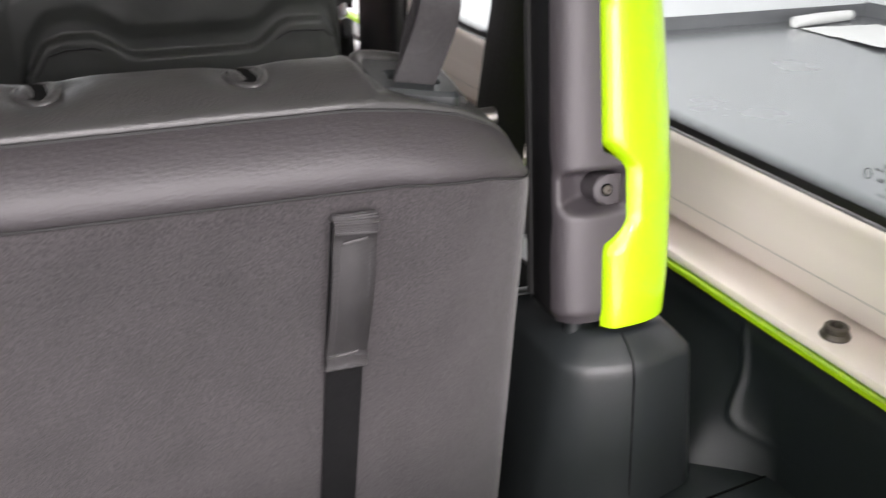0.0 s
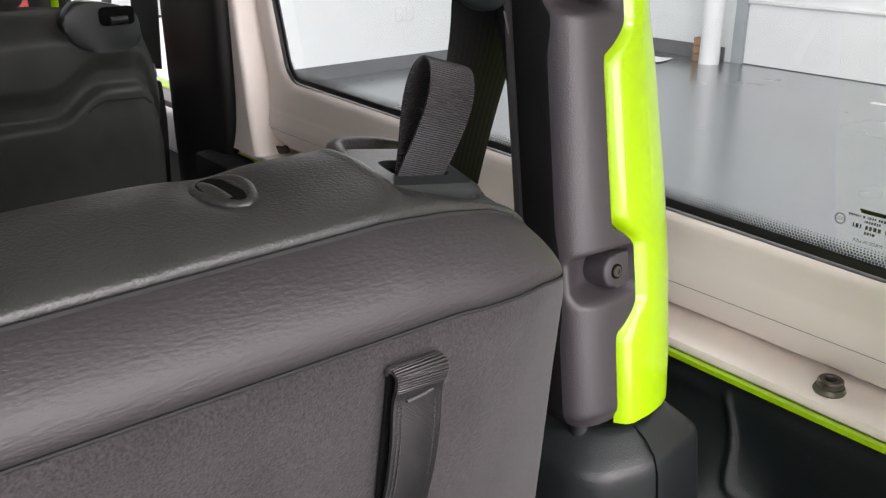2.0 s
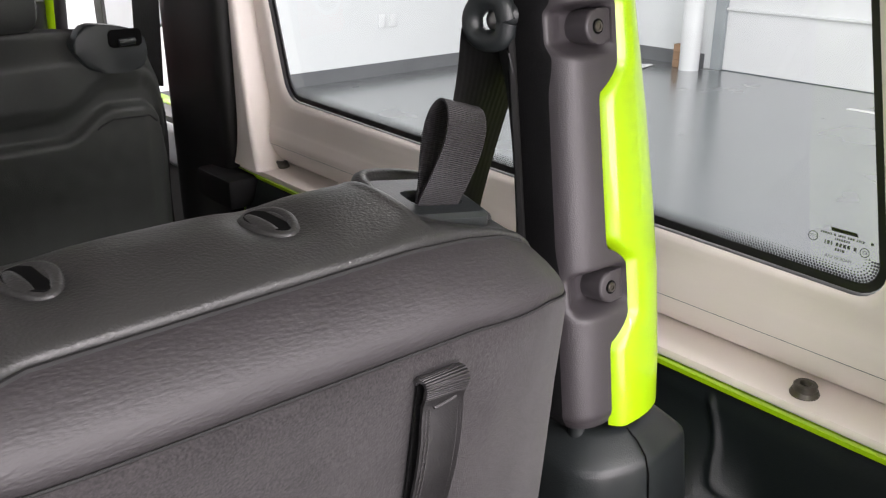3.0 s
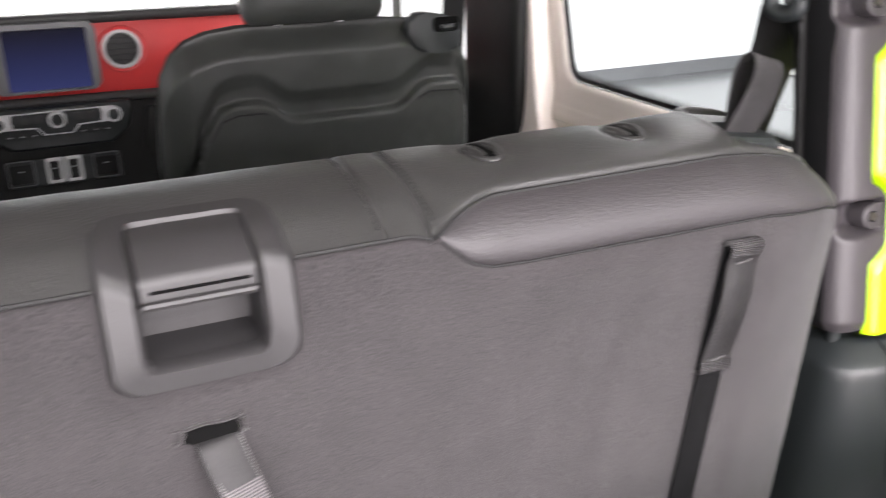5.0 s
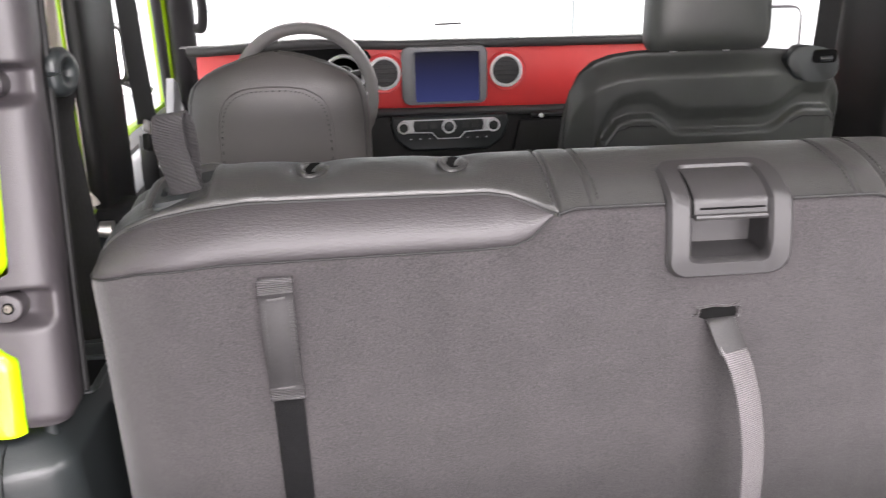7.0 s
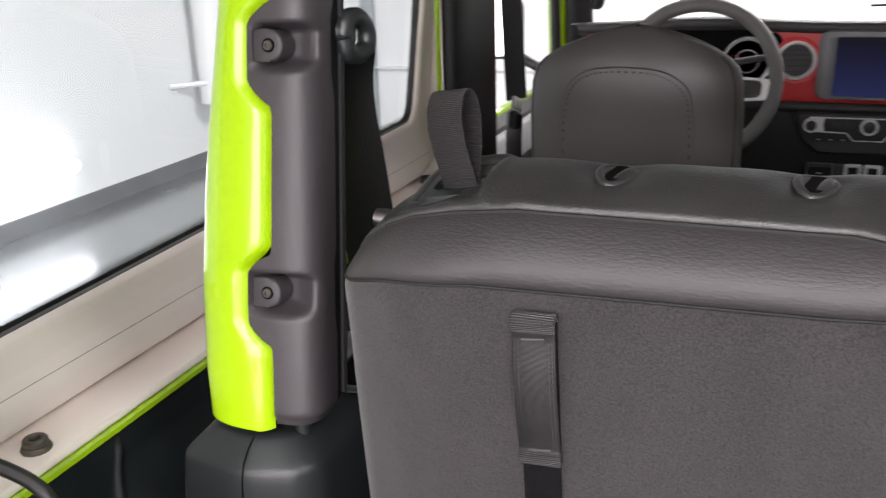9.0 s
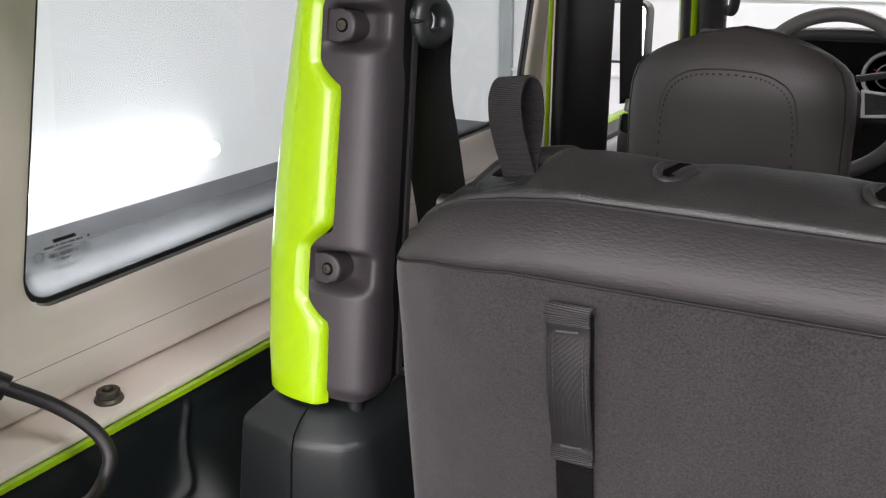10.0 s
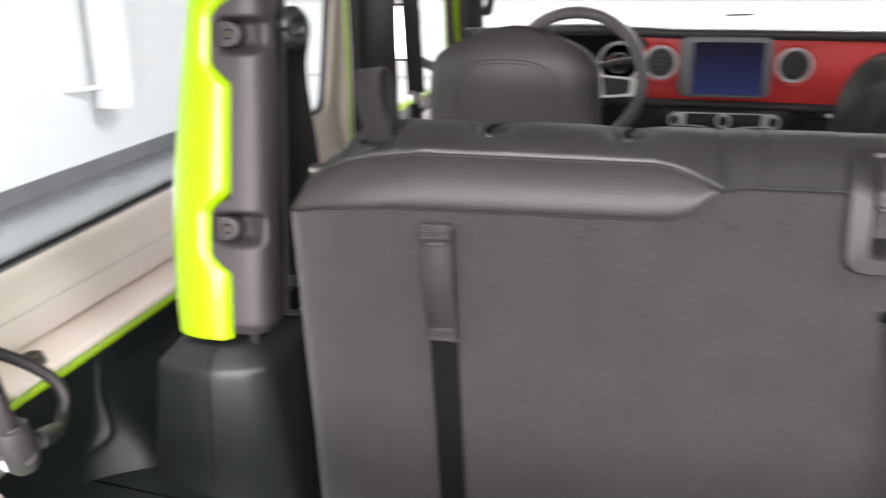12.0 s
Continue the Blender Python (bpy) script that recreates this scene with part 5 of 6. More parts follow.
def front_seat_passenger():
    st = thing("front_seat", (0.35, 0.95, 0.6), "black leather front passenger seat with a map pocket and headrest", "seat", "front seats")

    xs = lin(0.10, 0.632, 120)

    def narrow(x):
        return x if x < 0.45 else 0.45 + (x - 0.45) * 0.155 / 0.182

    def top_z(x):
        return interp(narrow(x), ((0.10, 1.20), (0.105, 1.30), (0.113, 1.345), (0.130, 1.378), (0.155, 1.398), (0.19, 1.409), (0.24, 1.414), (0.48, 1.413), (0.54, 1.408), (0.575, 1.396), (0.595, 1.37), (0.605, 1.31)))

    def pocket_line(x):
        return interp(narrow(x), ((0.10, 1.10), (0.145, 1.18), (0.165, 1.255), (0.19, 1.292), (0.215, 1.300), (0.255, 1.300), (0.275, 1.290), (0.295, 1.272), (0.31, 1.268), (0.47, 1.268), (0.485, 1.275), (0.51, 1.300), (0.525, 1.308), (0.57, 1.306), (0.585, 1.29), (0.60, 1.22), (0.605, 1.2)))

    def back(x, v):
        zt = top_z(x)
        z = 0.80 + (zt - 0.80) * v
        edge = min(x - 0.10, 0.632 - x) / 0.05
        y = 0.885 + 0.05 * (1 - min(1.0, max(0, edge)) ** 0.5) - 0.10 * (z - 1.36) * 0.8
        y += 0.035 * smooth(zt - 0.045, zt, z)
        pl = pocket_line(x)
        y -= 0.008 * (1 - smooth(pl - 0.006, pl + 0.006, z)) * smooth(0.12, 0.15, x) * (1 - smooth(0.610, 0.626, x))
        y += 0.010 * smooth(pl, pl + 0.006, z) * (1 - smooth(pl + 0.02, pl + 0.05, z))
        y += wobble(x, z, 0.0012)
        return (x, y, z)

    part("backrest", grid(back, xs, lin(0, 0.6, 6)[:-1] + lin(0.6, 1.0, 90)), SEATLEATHER, st, "black leather backrest", 80)
    part("front_face", grid(lambda x, v: (x, 0.94 + 0.05 * math.sin(math.pi * (x - 0.10) / 0.532) + 0.03 * (1 - v), 0.80 + (top_z(x) - 0.802) * v), xs, lin(0, 1, 12)), SEATLEATHER, st)
    part("pocket_stitch", tube([back(x, (pocket_line(x) - 0.015 - 0.80) / (top_z(x) - 0.80)) for x in lin(0.17, 0.262, 24)], 0.0015, 6), STITCH, st)
    part("pocket_stitch", tube([back(x, (pocket_line(x) - 0.015 - 0.80) / (top_z(x) - 0.80)) for x in lin(0.515, 0.605, 24)], 0.0015, 6), STITCH, st)
    hd = part("headrest", grid(lambda u, v: (0.351 + (0.112 - 0.004 * v) * math.copysign(abs(math.cos(u)) ** 0.40, math.cos(u)) * (1 - 0.08 * abs(2 * v - 1) ** 12), 0.905 + 0.05 * math.copysign(abs(math.sin(u)) ** 0.6, math.sin(u)) * (1 - 0.5 * abs(2 * v - 1) ** 6), 1.419 + 0.18 * v), lin(0, 2 * math.pi, 41)[:-1], lin(0, 1, 34), wrap_u=True), SEATLEATHER, st, "black leather headrest", 60)
    for px in (0.30, 0.40):
        part("headrest_post", tube([(px, 0.925, 1.39), (px, 0.925, 1.46)], 0.006, 10), SILVER, hd, "chrome headrest post")
    outline = [Vector((0.90 * p[0], 0.90 * p[1] + 0.006, 0)) for p in ((0.0, 0.006), (0.008, -0.018), (0.030, -0.036), (0.075, -0.040), (0.104, -0.033), (0.110, -0.008), (0.106, 0.012), (0.088, 0.024), (0.046, 0.033), (0.018, 0.031))]
    cap = part("recline_cover", prism([p for p in even([(q.x, q.y) for q in catmull(outline + outline[:1], 8)[:-1]], 28)], 0.024, Matrix.Translation((0.497, 0.902, 1.386)) @ Matrix.Rotation(radians(90), 4, "X"), 0.004, 3), PLASTIC, st, "black plastic recline lever cover")
    part("lever_opening", prism(rounded(0.045, 0.024, 0.007, 4), 0.004, Matrix.Translation((0.566, 0.8795, 1.402)) @ Matrix.Rotation(radians(90), 4, "X")), BLACK, cap)
    part("lever", tube([(0.556, 0.874, 1.397), (0.578, 0.874, 1.398)], 0.005, 8), PLASTIC, cap)
    part("cushion", box((0.10, 0.98, 0.74), (0.60, 1.45, 0.90), 0.05, 3), SEATLEATHER, st)
    st.matrix_world = Matrix.Translation((0, -0.022, 0.076)) @ Matrix.Diagonal((0.963, 0.95, 0.95, 1)) @ parent_world(st)
    return st


front_seat_passenger()


def front_seat_driver():
    st = thing("front_seat", (-0.38, 0.8, 0.6), "black leather driver seat reclined with a stitched headrest", "seat", "front seats")

    def half(v):
        return interp(v, ((0, 0.128), (0.5, 0.127), (0.68, 0.124), (0.80, 0.117), (0.88, 0.103), (0.94, 0.084), (0.975, 0.062), (0.993, 0.038), (1.0, 0.004)))

    def fn(u, v):
        z = 1.27 + 0.195 * (v if v < 0.93 else 0.93 + (v - 0.93) * 1.0)
        lean = -0.10 * (z - 1.36)
        c, s_ = math.cos(u), math.sin(u)
        bz = z - 0.012 * (c * c) * smooth(0.6, 1, v)
        return (-0.378 + half(v) * math.copysign(abs(c) ** 0.6, c), 0.600 + lean + (0.048 * (1 - 0.7 * v ** 6)) * math.copysign(abs(s_) ** 0.8, s_), bz)

    hd = part("headrest", grid(fn, lin(0, 2 * math.pi, 61)[:-1], lin(0, 0.9, 16)[:-1] + lin(0.9, 1.0, 10), wrap_u=True), HEADREST, st, "dark leather headrest with a stitched inset panel", 70)
    inset = [(-0.083, 1.24), (-0.083, 1.33), (-0.080, 1.375), (-0.070, 1.402), (-0.050, 1.416), (-0.02, 1.420), (0.02, 1.419), (0.045, 1.413), (0.064, 1.398), (0.072, 1.372), (0.075, 1.33), (0.077, 1.24)]

    def on_head(x, z):
        v = (z - 1.27) / 0.195
        h = half(max(0, min(1, v)))
        q = min(1.0, abs(x) / h)
        c = q ** (1 / 0.6)
        s_ = math.sqrt(max(0, 1 - c * c))
        return Vector((-0.378 + x, 0.600 - 0.10 * (z - 1.36) - (0.048 * (1 - 0.7 * max(0, v) ** 6)) * s_ ** 0.8, z - 0.012 * c * c * smooth(0.6, 1, v)))

    pts = catmull([(p[0], p[1], 0) for p in inset], 10)
    part("stitch_welt", tube([on_head(p.x, max(1.272, p.y)) + Vector((0, 0.0004, 0)) for p in pts], 0.0011, 6), HEADREST, hd, "raised welt of the inset")
    dashes = []
    inner = [(p[0] * 0.945, p[1] - 0.005) for p in inset]
    q = catmull([(p[0], p[1], 0) for p in inner], 14)
    for i in range(0, len(q) - 2, 3):
        if q[i].y > 1.275:
            dashes.append(tube([on_head(q[i].x, q[i].y) - Vector((0, 0.0004, 0)), on_head(q[i + 1].x, q[i + 1].y) - Vector((0, 0.0004, 0))], 0.0009, 5))
    part("stitching", join(*dashes), STITCH, hd, "row of dark stitches")
    out = [on_head(sx * half(v) * 0.93, 1.27 + 0.195 * v) for sx in (1,) for v in lin(0.02, 0.86, 30)]
    part("edge_seam", tube(out, 0.0011, 6), STITCH, hd)
    out = [on_head(-half(v) * 0.95, 1.27 + 0.195 * v) for v in lin(0.02, 0.86, 30)]
    part("edge_seam", tube(out, 0.0011, 6), STITCH, hd)
    for px in (-0.43, -0.33):
        part("headrest_post", tube([(px, 0.62, 1.20), (px, 0.61, 1.30)], 0.007, 10), SILVER, st)
    part("backrest", moved(box((-0.25, -0.07, -0.55), (0.25, 0.07, 0.0), 0.045, 4), Matrix.Translation((-0.378, 0.66, 1.235)) @ Matrix.Rotation(radians(28), 4, "X")), SEATLEATHER, st, "reclined black leather backrest")
    part("cushion", box((-0.62, 0.95, 0.68), (-0.13, 1.42, 0.84), 0.05, 3), SEATLEATHER, st)
    st.matrix_world = Matrix.Translation((-0.028, -0.0666, 0.158)) @ Matrix.Scale(0.90, 4) @ parent_world(st)
    return st


front_seat_driver()


def centre_pillar(s):
    p = thing("centre_pillar", (s * 0.69, 0.92, 0.6), "black padded centre pillar with a front seat belt", "pillar", "centre pillars", "structure")
    part("padding", grid(lambda u, z: (s * (0.704 + 0.020 * math.copysign(abs(math.cos(u)) ** 0.6, math.cos(u))), (0.946 if s > 0 else 0.912) + (0.100 if s > 0 else 0.108) * math.copysign(abs(math.sin(u)) ** 0.6, math.sin(u)), z), lin(0, 2 * math.pi, 33)[:-1], lin(0.56, 1.80, 20), wrap_u=True), DASHLOW, p, "black padded pillar cover", 60)
    part("belt", ribbon([(s * 0.676, 1.035, 1.62), (s * 0.668, 1.035, 1.44), (s * 0.660, 1.035, 1.300)], (0.6, -0.8 * s, 0), 0.046, 0.0014), BELT, p, "black front seat belt")
    part("belt_anchor", tube([(s * 0.690, 1.01, 1.60), (s * 0.676, 1.03, 1.595), (s * 0.668, 1.05, 1.57)], 0.014, 10), PLASTIC, p)
    tongue = part("belt_tongue", moved(box((-0.004, -0.026, -0.011), (0.004, 0.026, 0.011), 0.003, 2), Matrix.Translation((s * 0.659, 1.034, 1.292)) @ Matrix.Rotation(radians(-18), 4, "X")), SILVER, p, "metal belt tongue")
    part("tongue_grip", moved(box((-0.007, -0.020, -0.040), (0.007, 0.020, -0.008), 0.004, 2), Matrix.Translation((s * 0.660, 1.030, 1.287)) @ Matrix.Rotation(radians(-18), 4, "X")), PLASTIC, tongue)
    part("belt", ribbon(catmull([(s * 0.662, 1.030, 1.275), (s * 0.664, 1.030, 1.21), (s * 0.668, 1.055, 1.10), (s * 0.67, 1.05, 0.95)], 4), (0.8 * s, 0.6, 0), 0.046, 0.0014), BELT, p)
    def lining(z, k):
        flare = math.exp(-(z - 1.206) / 0.035)
        pts = rounded(0.050 + 0.012 * flare, 0.075 + 0.055 * flare, 0.008, 5, 0.738 - 0.006 * flare, (0.846 if s > 0 else 0.862) - 0.006 * flare)
        return (s * pts[k][0], pts[k][1] + 0.20 * (z - 1.206) * 0.6, z)

    part("pillar_lining", grid(lining, lin(1.2055, 1.30, 16) + lin(1.32, 1.80, 10), list(range(24)), wrap_v=True), CREAM, p, "cream pillar lining with a flared foot", 60)
    part("sill_block", box((min(s * 0.66, s * 0.735), 0.79, 1.15), (max(s * 0.66, s * 0.735), 0.90, 1.196), 0.008, 2), PADSHADE_SILL, p)
    return p


centre_pillar(1)
centre_pillar(-1)


def front_door(s):
    d = thing("front_door", (s * 0.78, 1.4, 0.6), "closed front door with a grey inner trim and black window frame", "vehicle door", "front doors", "structure")
    part("inner_trim", box((min(s * 0.74, s * 0.79), 0.96, 0.60), (max(s * 0.74, s * 0.79), 1.90, 1.215), 0.012, 2), DASH, d)
    part("sill_trim", box((min(s * 0.725, s * 0.742), 0.98, 1.13), (max(s * 0.725, s * 0.742), 1.80, 1.205), 0.012, 3), DOORGREY, d, "light grey door top trim")
    part("skin", box((min(s * 0.792, s * 0.82), 0.96, 0.60), (max(s * 0.792, s * 0.82), 1.92, 1.215), 0.006, 1), GREEN, d)
    fr = catmull([(s * 0.765, 0.985, 1.21), (s * 0.755, 0.985, 1.5), (s * 0.74, 1.0, 1.77)], 4)
    part("window_frame", tube(fr, 0.014, 10), RUBBER, d)
    part("window_frame", tube([(s * 0.765, 1.80, 1.20), (s * 0.755, 1.72, 1.45), (s * 0.742, 1.60, 1.78)], 0.013, 10), RUBBER, d)
    part("corner_cover", prism([(0, 0), (0.16, 0), (0.10, 0.085), (0.06, 0.10)], 0.02, Matrix.Translation((s * 0.752, 1.665, 1.20)) @ Matrix.Rotation(radians(90), 4, "Z") @ Matrix.Rotation(radians(90), 4, "X"), 0.005), DOORGREY, d, "light grey mirror corner cover")
    mi = thing("door_mirror", (s * 0.94, 1.8, 1.36), "black door mirror outside the front window", "mirror", "door mirrors")
    part("housing", moved(prism(rounded(0.150, 0.160, 0.03, 6), 0.05, None, 0.006, 3), Matrix.Translation((s * 0.945, 1.855, 1.358)) @ Matrix.Rotation(radians(90), 4, "X")), RUBBER, mi)
    part("mirror_glass", moved(prism(rounded(0.136, 0.146, 0.024, 6), 0.002), Matrix.Translation((s * 0.945, 1.806, 1.358)) @ Matrix.Rotation(radians(90), 4, "X")), MIRROR, mi)
    part("arm", tube([(s * 0.82, 1.845, 1.25), (s * 0.89, 1.85, 1.285)], 0.014, 10), RUBBER, mi)
    return d


front_door(1)
front_door(-1)

wind = thing("windscreen", (0, 1.95, 1.3), "clear windscreen in a green frame with black pillar covers", "windscreen", kind="structure")
pane = part("glass", build([(-0.70, 2.02, 1.34), (0.70, 2.02, 1.34), (0.66, 1.66, 1.82), (-0.66, 1.66, 1.82)], [(0, 1, 2, 3)]), GLASS, wind)
pane.visible_shadow = False
for s in (1, -1):
    part("pillar_cover", tube([(s * 0.735, 1.93, 1.18), (s * 0.715, 1.82, 1.45), (s * 0.685, 1.62, 1.80)], [0.038, 0.036, 0.034], 14), RUBBER, wind, "black pillar cover")
    part("green_pillar", tube([(s * 0.79, 1.93, 1.18), (s * 0.772, 1.82, 1.45), (s * 0.745, 1.62, 1.80)], [0.026, 0.026, 0.026], 12), GREEN, wind, "green painted pillar")
    part("grab_handle", tube(catmull([(s * 0.672, 1.80, 1.42), (s * 0.655, 1.775, 1.425), (s * 0.645, 1.745, 1.48), (s * 0.652, 1.71, 1.56)], 5), 0.013, 10), RUBBER, wind, "black grab handle")
part("header", box((-0.72, 1.58, 1.78), (0.72, 1.68, 1.86), 0.012, 2), RUBBER, wind)
part("cowl", box((-0.76, 1.99, 1.10), (0.76, 2.08, 1.342), 0.012, 2), RUBBER, wind)
part("wiper_tip", tube([(-0.02, 1.985, 1.40), (0.06, 1.985, 1.402)], 0.003, 6), RUBBER, wind)

dash = thing("dashboard", (0, 1.75, 1.0), "black dashboard with a red panel, display and round vents", "dashboard")
part("top_pad", grid(lambda x, t: (x, 1.655 + 0.20 * t, 1.3835 - 0.006 * abs(x) + 0.004 * math.sin(min(1, t * 4) * math.pi / 2) - 0.10 * max(0, t - 0.15) ** 1.3 + 0.012 * math.exp(-((x + 0.385) / 0.16) ** 2)), lin(-0.70, 0.70, 60), lin(0, 1, 14)), DASH, dash, "black soft dash top")
part("top_edge", tube([(x, 1.657, 1.3745 - 0.006 * abs(x) + 0.012 * math.exp(-((x + 0.385) / 0.16) ** 2)) for x in lin(-0.68, 0.68, 50)], 0.0135, 10), DASH, dash)
part("red_panel", grid(lambda x, v: (x, 1.668 - 0.012 * math.sin(math.pi * v), 1.200 + v * (0.166 - 0.006 * abs(x))), lin(-0.66, 0.66, 60), lin(0, 1, 12)), RED, dash, "red painted dash panel")
part("lower_ledge", tube([(x, 1.652, 1.198 - 0.004 * math.sin(x * 3)) for x in lin(-0.66, 0.66, 40)], 0.012, 10), DASH, dash)
part("lower_body", grid(lambda x, v: (x, 1.66 - 0.03 * math.sin(math.pi * v) + 0.05 * (1 - v) * smooth(0.15, 0.35, abs(x)), 0.70 + 0.495 * v), lin(-0.70, 0.70, 40), lin(0, 1, 16)), DASHLOW, dash, "black lower dash body")
scr = part("display_bezel", ring_plate(rounded(0.224, 0.150, 0.022, 5, -0.029, 1.294), rounded(0.168, 0.128, 0.006, 5, -0.022, 1.290), lambda x, y, layer: Vector((x, (1.662, 1.644, 1.640)[layer], y))), GREYPLASTIC, dash, "grey framed display")
part("display", build([(-0.107, 1.6445, 1.2255), (0.063, 1.6445, 1.2255), (0.063, 1.6445, 1.3545), (-0.107, 1.6445, 1.3545)], [(0, 1, 2, 3)]), SCREEN, scr, "dim blue display")


def vent(x, z):
    m = Matrix.Translation((x, 1.652, z)) @ Matrix.Rotation(radians(90), 4, "X")
    v = part("air_vent", revolve([(0.0345, 0.0), (0.0355, 0.007), (0.0385, 0.011), (0.0425, 0.008), (0.0440, 0.0)], 36, m), SILVER, dash, "round vent with a silver ring")
    part("vent_disc", revolve([(0.0, 0.0035), (0.034, 0.003), (0.0365, 0.0)], 32, m), DASH, v)
    for k in (-2, -1, 0, 1, 2):
        w = math.sqrt(max(0, 0.033 ** 2 - (0.012 * k) ** 2))
        part("vane", moved(box((-w, 0.012 * k - 0.002, 0.003), (w, 0.012 * k + 0.002, 0.0065), 0.0008, 1), m), RUBBER, v)
    part("red_collar", revolve([(0.0432, 0.002), (0.050, 0.004), (0.052, 0.0)], 36, m), RED, v)
    return v


vent(0.134, 1.301)
vent(-0.186, 1.303)
vent(0.60, 1.300)

cl = part("climate_panel", moved(prism([(-0.150, 0.030), (0.150, 0.030), (0.156, 0.010), (0.142, -0.032), (0.105, -0.062), (-0.105, -0.062), (-0.142, -0.032), (-0.156, 0.010)], 0.03, None, 0.008, 3), Matrix.Translation((-0.020, 1.645, 1.163)) @ Matrix.Rotation(radians(90), 4, "X")), PLASTIC, dash, "black climate control panel")
CM = Matrix.Translation((-0.0245, 1.614, 1.163)) @ Matrix.Rotation(radians(90), 4, "X")
part("silver_band", moved(ring_plate([(-0.120, 0.022), (0.120, 0.022), (0.132, 0.008), (0.118, -0.012), (0.045, -0.014), (0.03, -0.030), (-0.03, -0.030), (-0.045, -0.014), (-0.118, -0.012), (-0.132, 0.008)][::-1], [(-0.090, 0.0190), (0.090, 0.0190), (0.093, 0.008), (0.090, -0.0095), (0.043, -0.0115), (0.0285, -0.0280), (-0.0285, -0.0280), (-0.043, -0.0115), (-0.090, -0.0095), (-0.093, 0.008)][::-1], lambda x, y, layer: Vector((x, y, (0, 0.002, 0.003)[layer]))), CM), SILVER, cl, "silver trim outline")
for kx, kr in ((-0.118, 0.0165), (0.0, 0.0185), (0.118, 0.0175)):
    kn = part("knob", revolve([(kr, 0.0), (kr, 0.008), (kr * 0.92, 0.012), (kr * 0.72, 0.012), (kr * 0.70, 0.010), (0.0, 0.010)], 28, CM @ Matrix.Translation((kx, 0.003, 0.0))), SILVER, cl, "silver ringed knob")
    part("knob_cap", revolve([(kr * 0.69, 0.0105), (kr * 0.5, 0.0125), (0.0, 0.0125)], 24, CM @ Matrix.Translation((kx, 0.003, 0.0))), PLASTIC, kn)
for kx in (-0.065, -0.040, 0.045, 0.070):
    for ky in (0.006,):
        part("button", moved(box((kx - 0.009, ky - 0.008, 0.0), (kx + 0.009, ky + 0.008, 0.003), 0.001, 1), CM), DASH, cl)
for kx in (-0.10, -0.075, -0.05, 0.05, 0.075, 0.10):
    part("button", moved(box((kx - 0.008, -0.033, 0.0), (kx + 0.008, -0.023, 0.0025), 0.001, 1), CM), RUBBER, cl)
    part("button_mark", moved(box((kx - 0.003, -0.0295, 0.0026), (kx + 0.003, -0.0265, 0.0030)), CM), DOORGREY, cl)
sw = part("switch_bank", moved(box((-0.125, -0.06, 0), (0.115, 0.0, 0.012), 0.004, 2), Matrix.Translation((-0.02, 1.632, 1.078)) @ Matrix.Rotation(radians(90), 4, "X")), PLASTIC, dash, "row of rocker switches")
SM = Matrix.Translation((-0.02, 1.632, 1.083)) @ Matrix.Rotation(radians(90), 4, "X")
for kx, w, rim in ((-0.095, 0.056, 0.0022), (-0.026, 0.036, 0.0075), (0.014, 0.036, 0.0075), (0.083, 0.056, 0.0022)):
    wide = w > 0.05
    part("switch_frame", moved(ring_plate(rounded(w, 0.058, 0.005, 3, kx, -0.032), rounded(w - 2 * rim, 0.058 - 2 * rim, 0.004, 3, kx, -0.032), lambda x, y, layer: Vector((x, y, (0.01, 0.013, 0.014)[layer]))), SM), GREYPLASTIC if wide else SILVER, sw)
    part("rocker", moved(box((kx - w / 2 + rim + 0.001, -0.055, 0.010), (kx + w / 2 - rim - 0.001, -0.012, 0.0135), 0.002, 2), SM), DASHLOW, sw)
    part("switch_mark", moved(box((kx - 0.005, -0.028, 0.0136), (kx + 0.005, -0.0255, 0.0140)), SM), DOORGREY, sw)
part("glovebox_lid", prism([(0.17, 1.17), (0.60, 1.175), (0.60, 0.98), (0.20, 0.98), (0.15, 1.08)], 0.012, Matrix.Translation((0, 1.648, 0)) @ Matrix.Rotation(radians(90), 4, "X"), 0.004), DASHLOW, dash, "black glovebox lid")
part("grab_bar", tube([(0.20, 1.640, 1.183), (0.24, 1.632, 1.186), (0.56, 1.632, 1.186), (0.60, 1.640, 1.183)], 0.007, 8), PLASTIC, dash)
part("grab_bolt", revolve([(0.0, 0.008), (0.006, 0.006), (0.006, 0.0)], 12, Matrix.Translation((0.225, 1.628, 1.183)) @ Matrix.Rotation(radians(90), 4, "X")), SILVER, dash)
ga = part("gauge_hood", prism(rounded(0.34, 0.125, 0.035, 6, -0.385, 1.305), 0.012, Matrix.Translation((0, 1.662, 0)) @ Matrix.Rotation(radians(90), 4, "X"), 0.004), BLACK, dash, "black instrument cluster")
for gx in (-0.29, -0.475):
    gm = Matrix.Translation((gx, 1.648, 1.300)) @ Matrix.Rotation(radians(90), 4, "X")
    gg = part("gauge", revolve([(0.046, 0.0), (0.049, 0.008), (0.053, 0.010), (0.055, 0.0)], 36, gm), SILVER, ga, "round gauge with a silver ring")
    part("dial", revolve([(0.0, 0.002), (0.0455, 0.002)], 32, gm), DASH, gg)
    part("inner_ring", revolve([(0.024, 0.002), (0.025, 0.004), (0.027, 0.002)], 28, gm), DOORGREY, gg)
    part("needle", moved(box((-0.001, 0, 0.003), (0.001, 0.034, 0.0045)), gm @ Matrix.Rotation(radians(65), 4, "Z")), RED, gg)

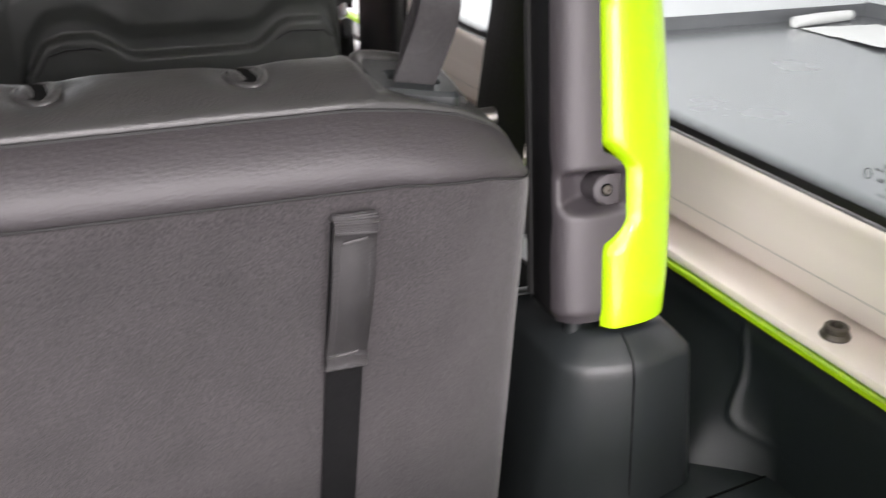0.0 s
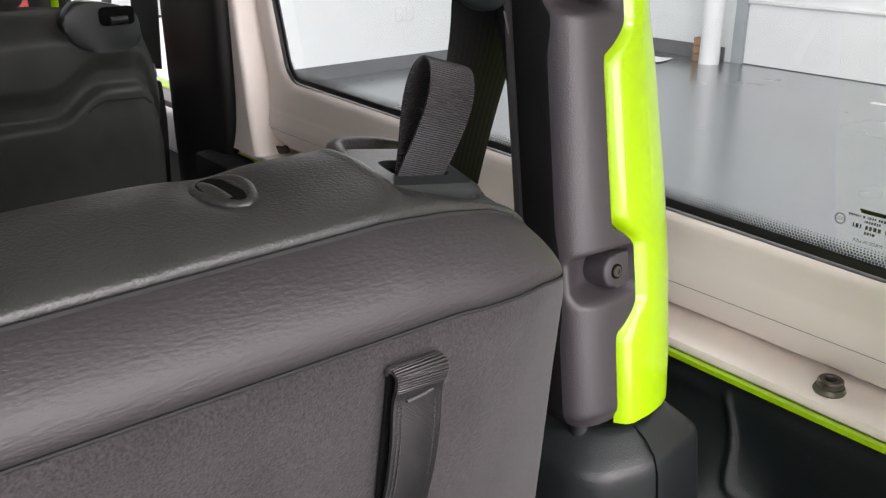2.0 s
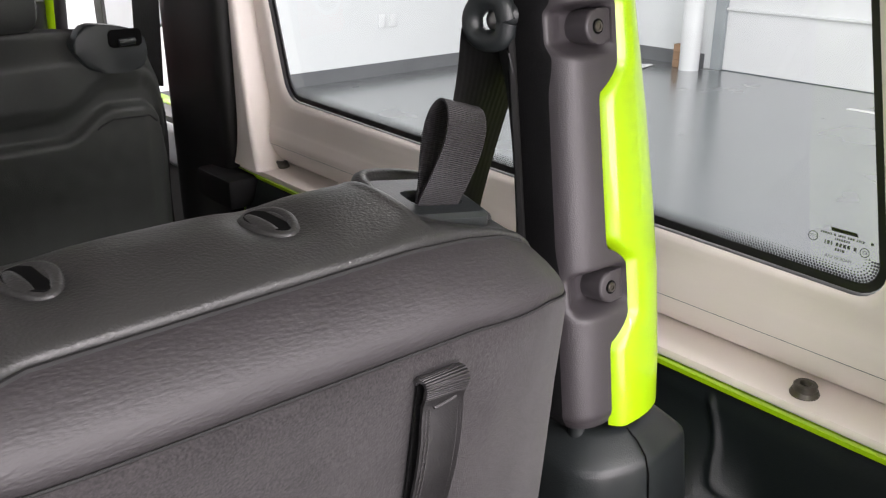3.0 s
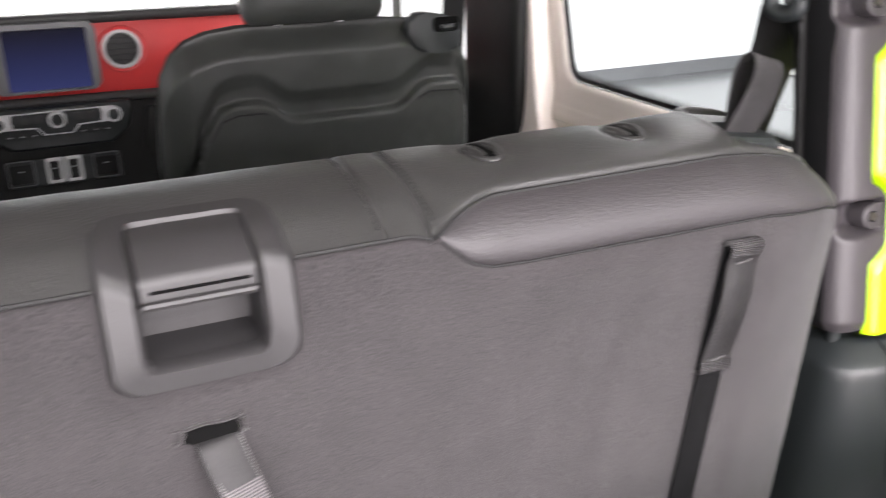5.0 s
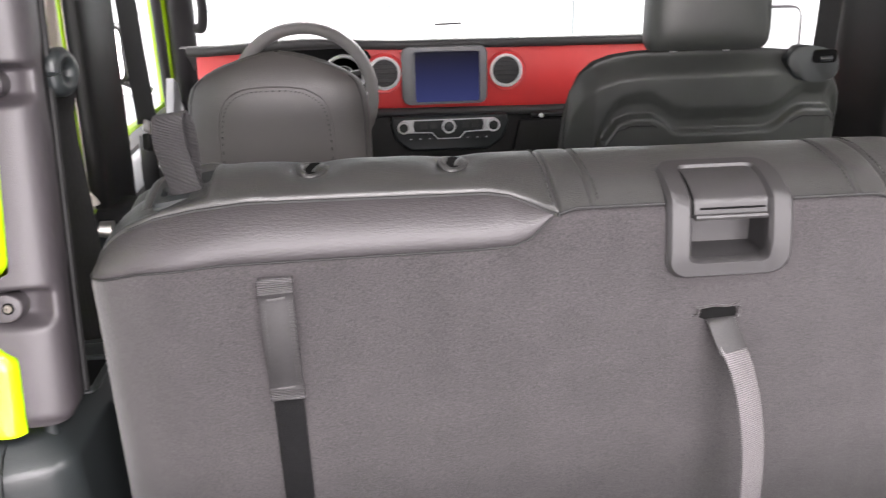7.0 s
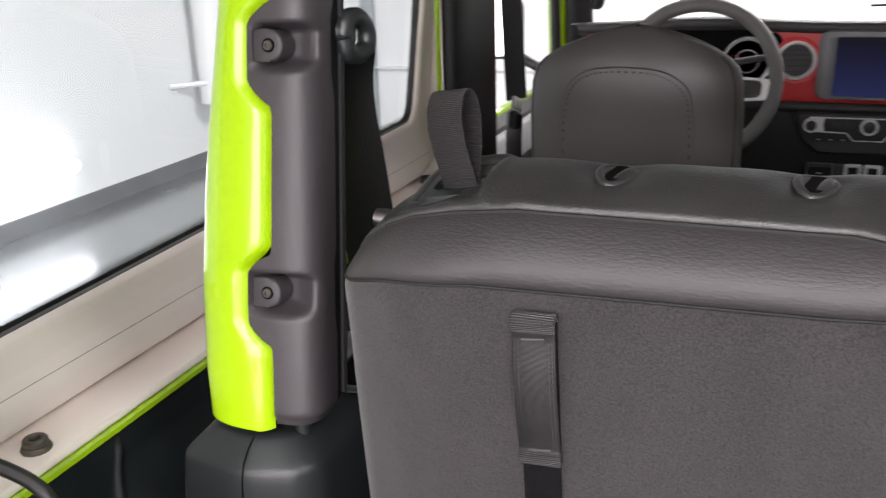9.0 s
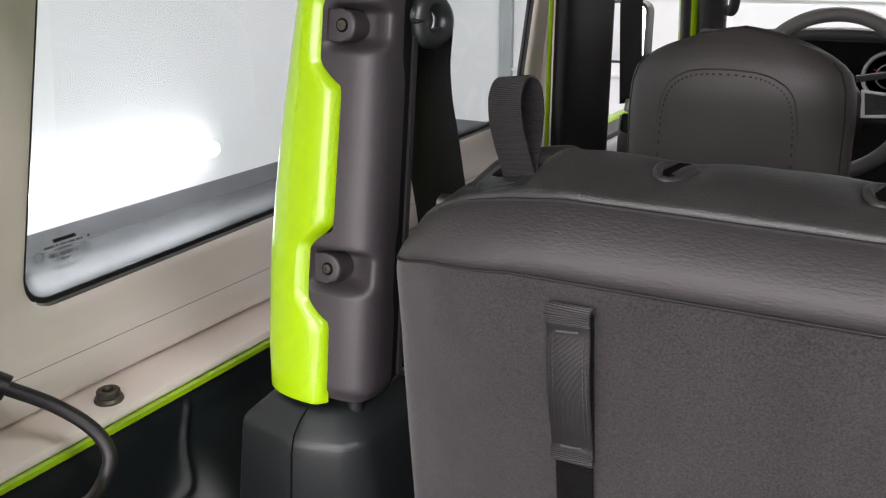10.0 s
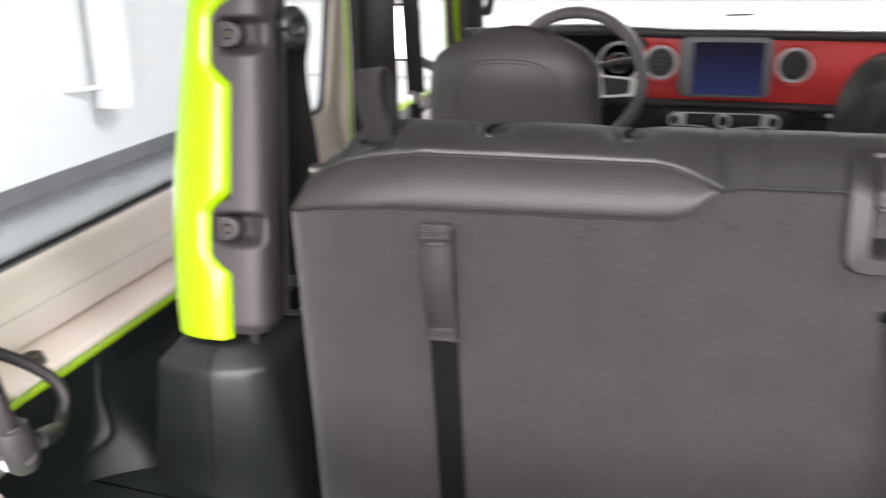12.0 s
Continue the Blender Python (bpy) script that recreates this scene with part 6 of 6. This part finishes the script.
wheel = thing("steering_wheel", (-0.385, 1.43, 1.28), "black leather steering wheel with silver spoke trim", "steering wheel")
WM = Matrix.Translation((-0.383, 1.435, 1.2835)) @ Matrix.Rotation(radians(90 - 17), 4, "X") @ Matrix.Scale(0.868, 4)
HM = WM @ Matrix.Translation((0, -0.018, 0))
part("rim", moved(tube([(0.183 * math.cos(a), 0.183 * math.sin(a), 0) for a in lin(0, 2 * math.pi, 73)], 0.0175, 14, cap=False), WM), WHEELRIM, wheel, "grey leather rim")
part("rim_stitching", moved(tube([(0.168 * math.cos(a), 0.168 * math.sin(a), 0.004) for a in lin(0, 2 * math.pi, 73)], 0.0006, 6, cap=False), WM), STITCH, wheel, "dark thread on the rim")
hb = part("hub", moved(prism([(0.070 * math.cos(a) * (1.05 if abs(math.cos(a)) > 0.6 else 1), 0.062 * math.sin(a)) for a in lin(0, 2 * math.pi, 33)[:-1]], 0.035, None, 0.012, 3), HM @ Matrix.Translation((0, 0, -0.015))), DASH, wheel, "black airbag cover")
part("emblem_ring", moved(tube([(0.036 * math.cos(a), 0.036 * math.sin(a), 0.021) for a in lin(0, 2 * math.pi, 41)], 0.0028, 8, cap=False), HM), SILVER, hb, "silver emblem ring")
part("emblem_bar", moved(box((-0.022, -0.006, 0.021), (0.022, 0.006, 0.0225), 0.001, 1), HM), SILVER, hb)
for s in (1, -1):
    sp = part("spoke", moved(prism([(s * 0.055, 0.028), (s * 0.172, 0.020), (s * 0.172, -0.022), (s * 0.060, -0.030)][::s], 0.018, None, 0.004), HM @ Matrix.Translation((0, 0, -0.012))), DASH, wheel)
    part("spoke_trim", moved(ring_plate([(s * 0.068, 0.031), (s * 0.166, 0.024), (s * 0.174, 0.012), (s * 0.172, -0.016), (s * 0.160, -0.026), (s * 0.076, -0.032)], [(s * 0.076, 0.0245), (s * 0.148, 0.0185), (s * 0.153, 0.010), (s * 0.151, -0.012), (s * 0.144, -0.0195), (s * 0.084, -0.0250)], lambda x, y, layer: Vector((x, y, (0.004, 0.009, 0.010)[layer]))), HM), SILVER, sp, "silver spoke trim")
    for k in (-1, 0, 1):
        part("spoke_button", moved(box((s * 0.115 + 0.019 * k - 0.007, -0.010, 0.006), (s * 0.115 + 0.019 * k + 0.007, 0.008, 0.0095), 0.0015, 1), HM), DASH, sp)
for s in (1, -1):
    part("lower_spoke", moved(prism([(s * 0.004, -0.060), (s * 0.022, -0.060), (s * 0.046, -0.150), (s * 0.020, -0.164)][::-s], 0.014, None, 0.004), WM @ Matrix.Translation((0, 0, -0.008))), SILVER, wheel, "silver lower spoke")
part("column", tube([(-0.386, 1.46, 1.262), (-0.386, 1.64, 1.20)], [0.05, 0.06], 20), DASH, wheel)
part("stalk", moved(tube([(0.05, 0.045, -0.04), (0.12, 0.06, -0.045), (0.155, 0.066, -0.045)], 0.008, 8), WM), DASH, wheel)
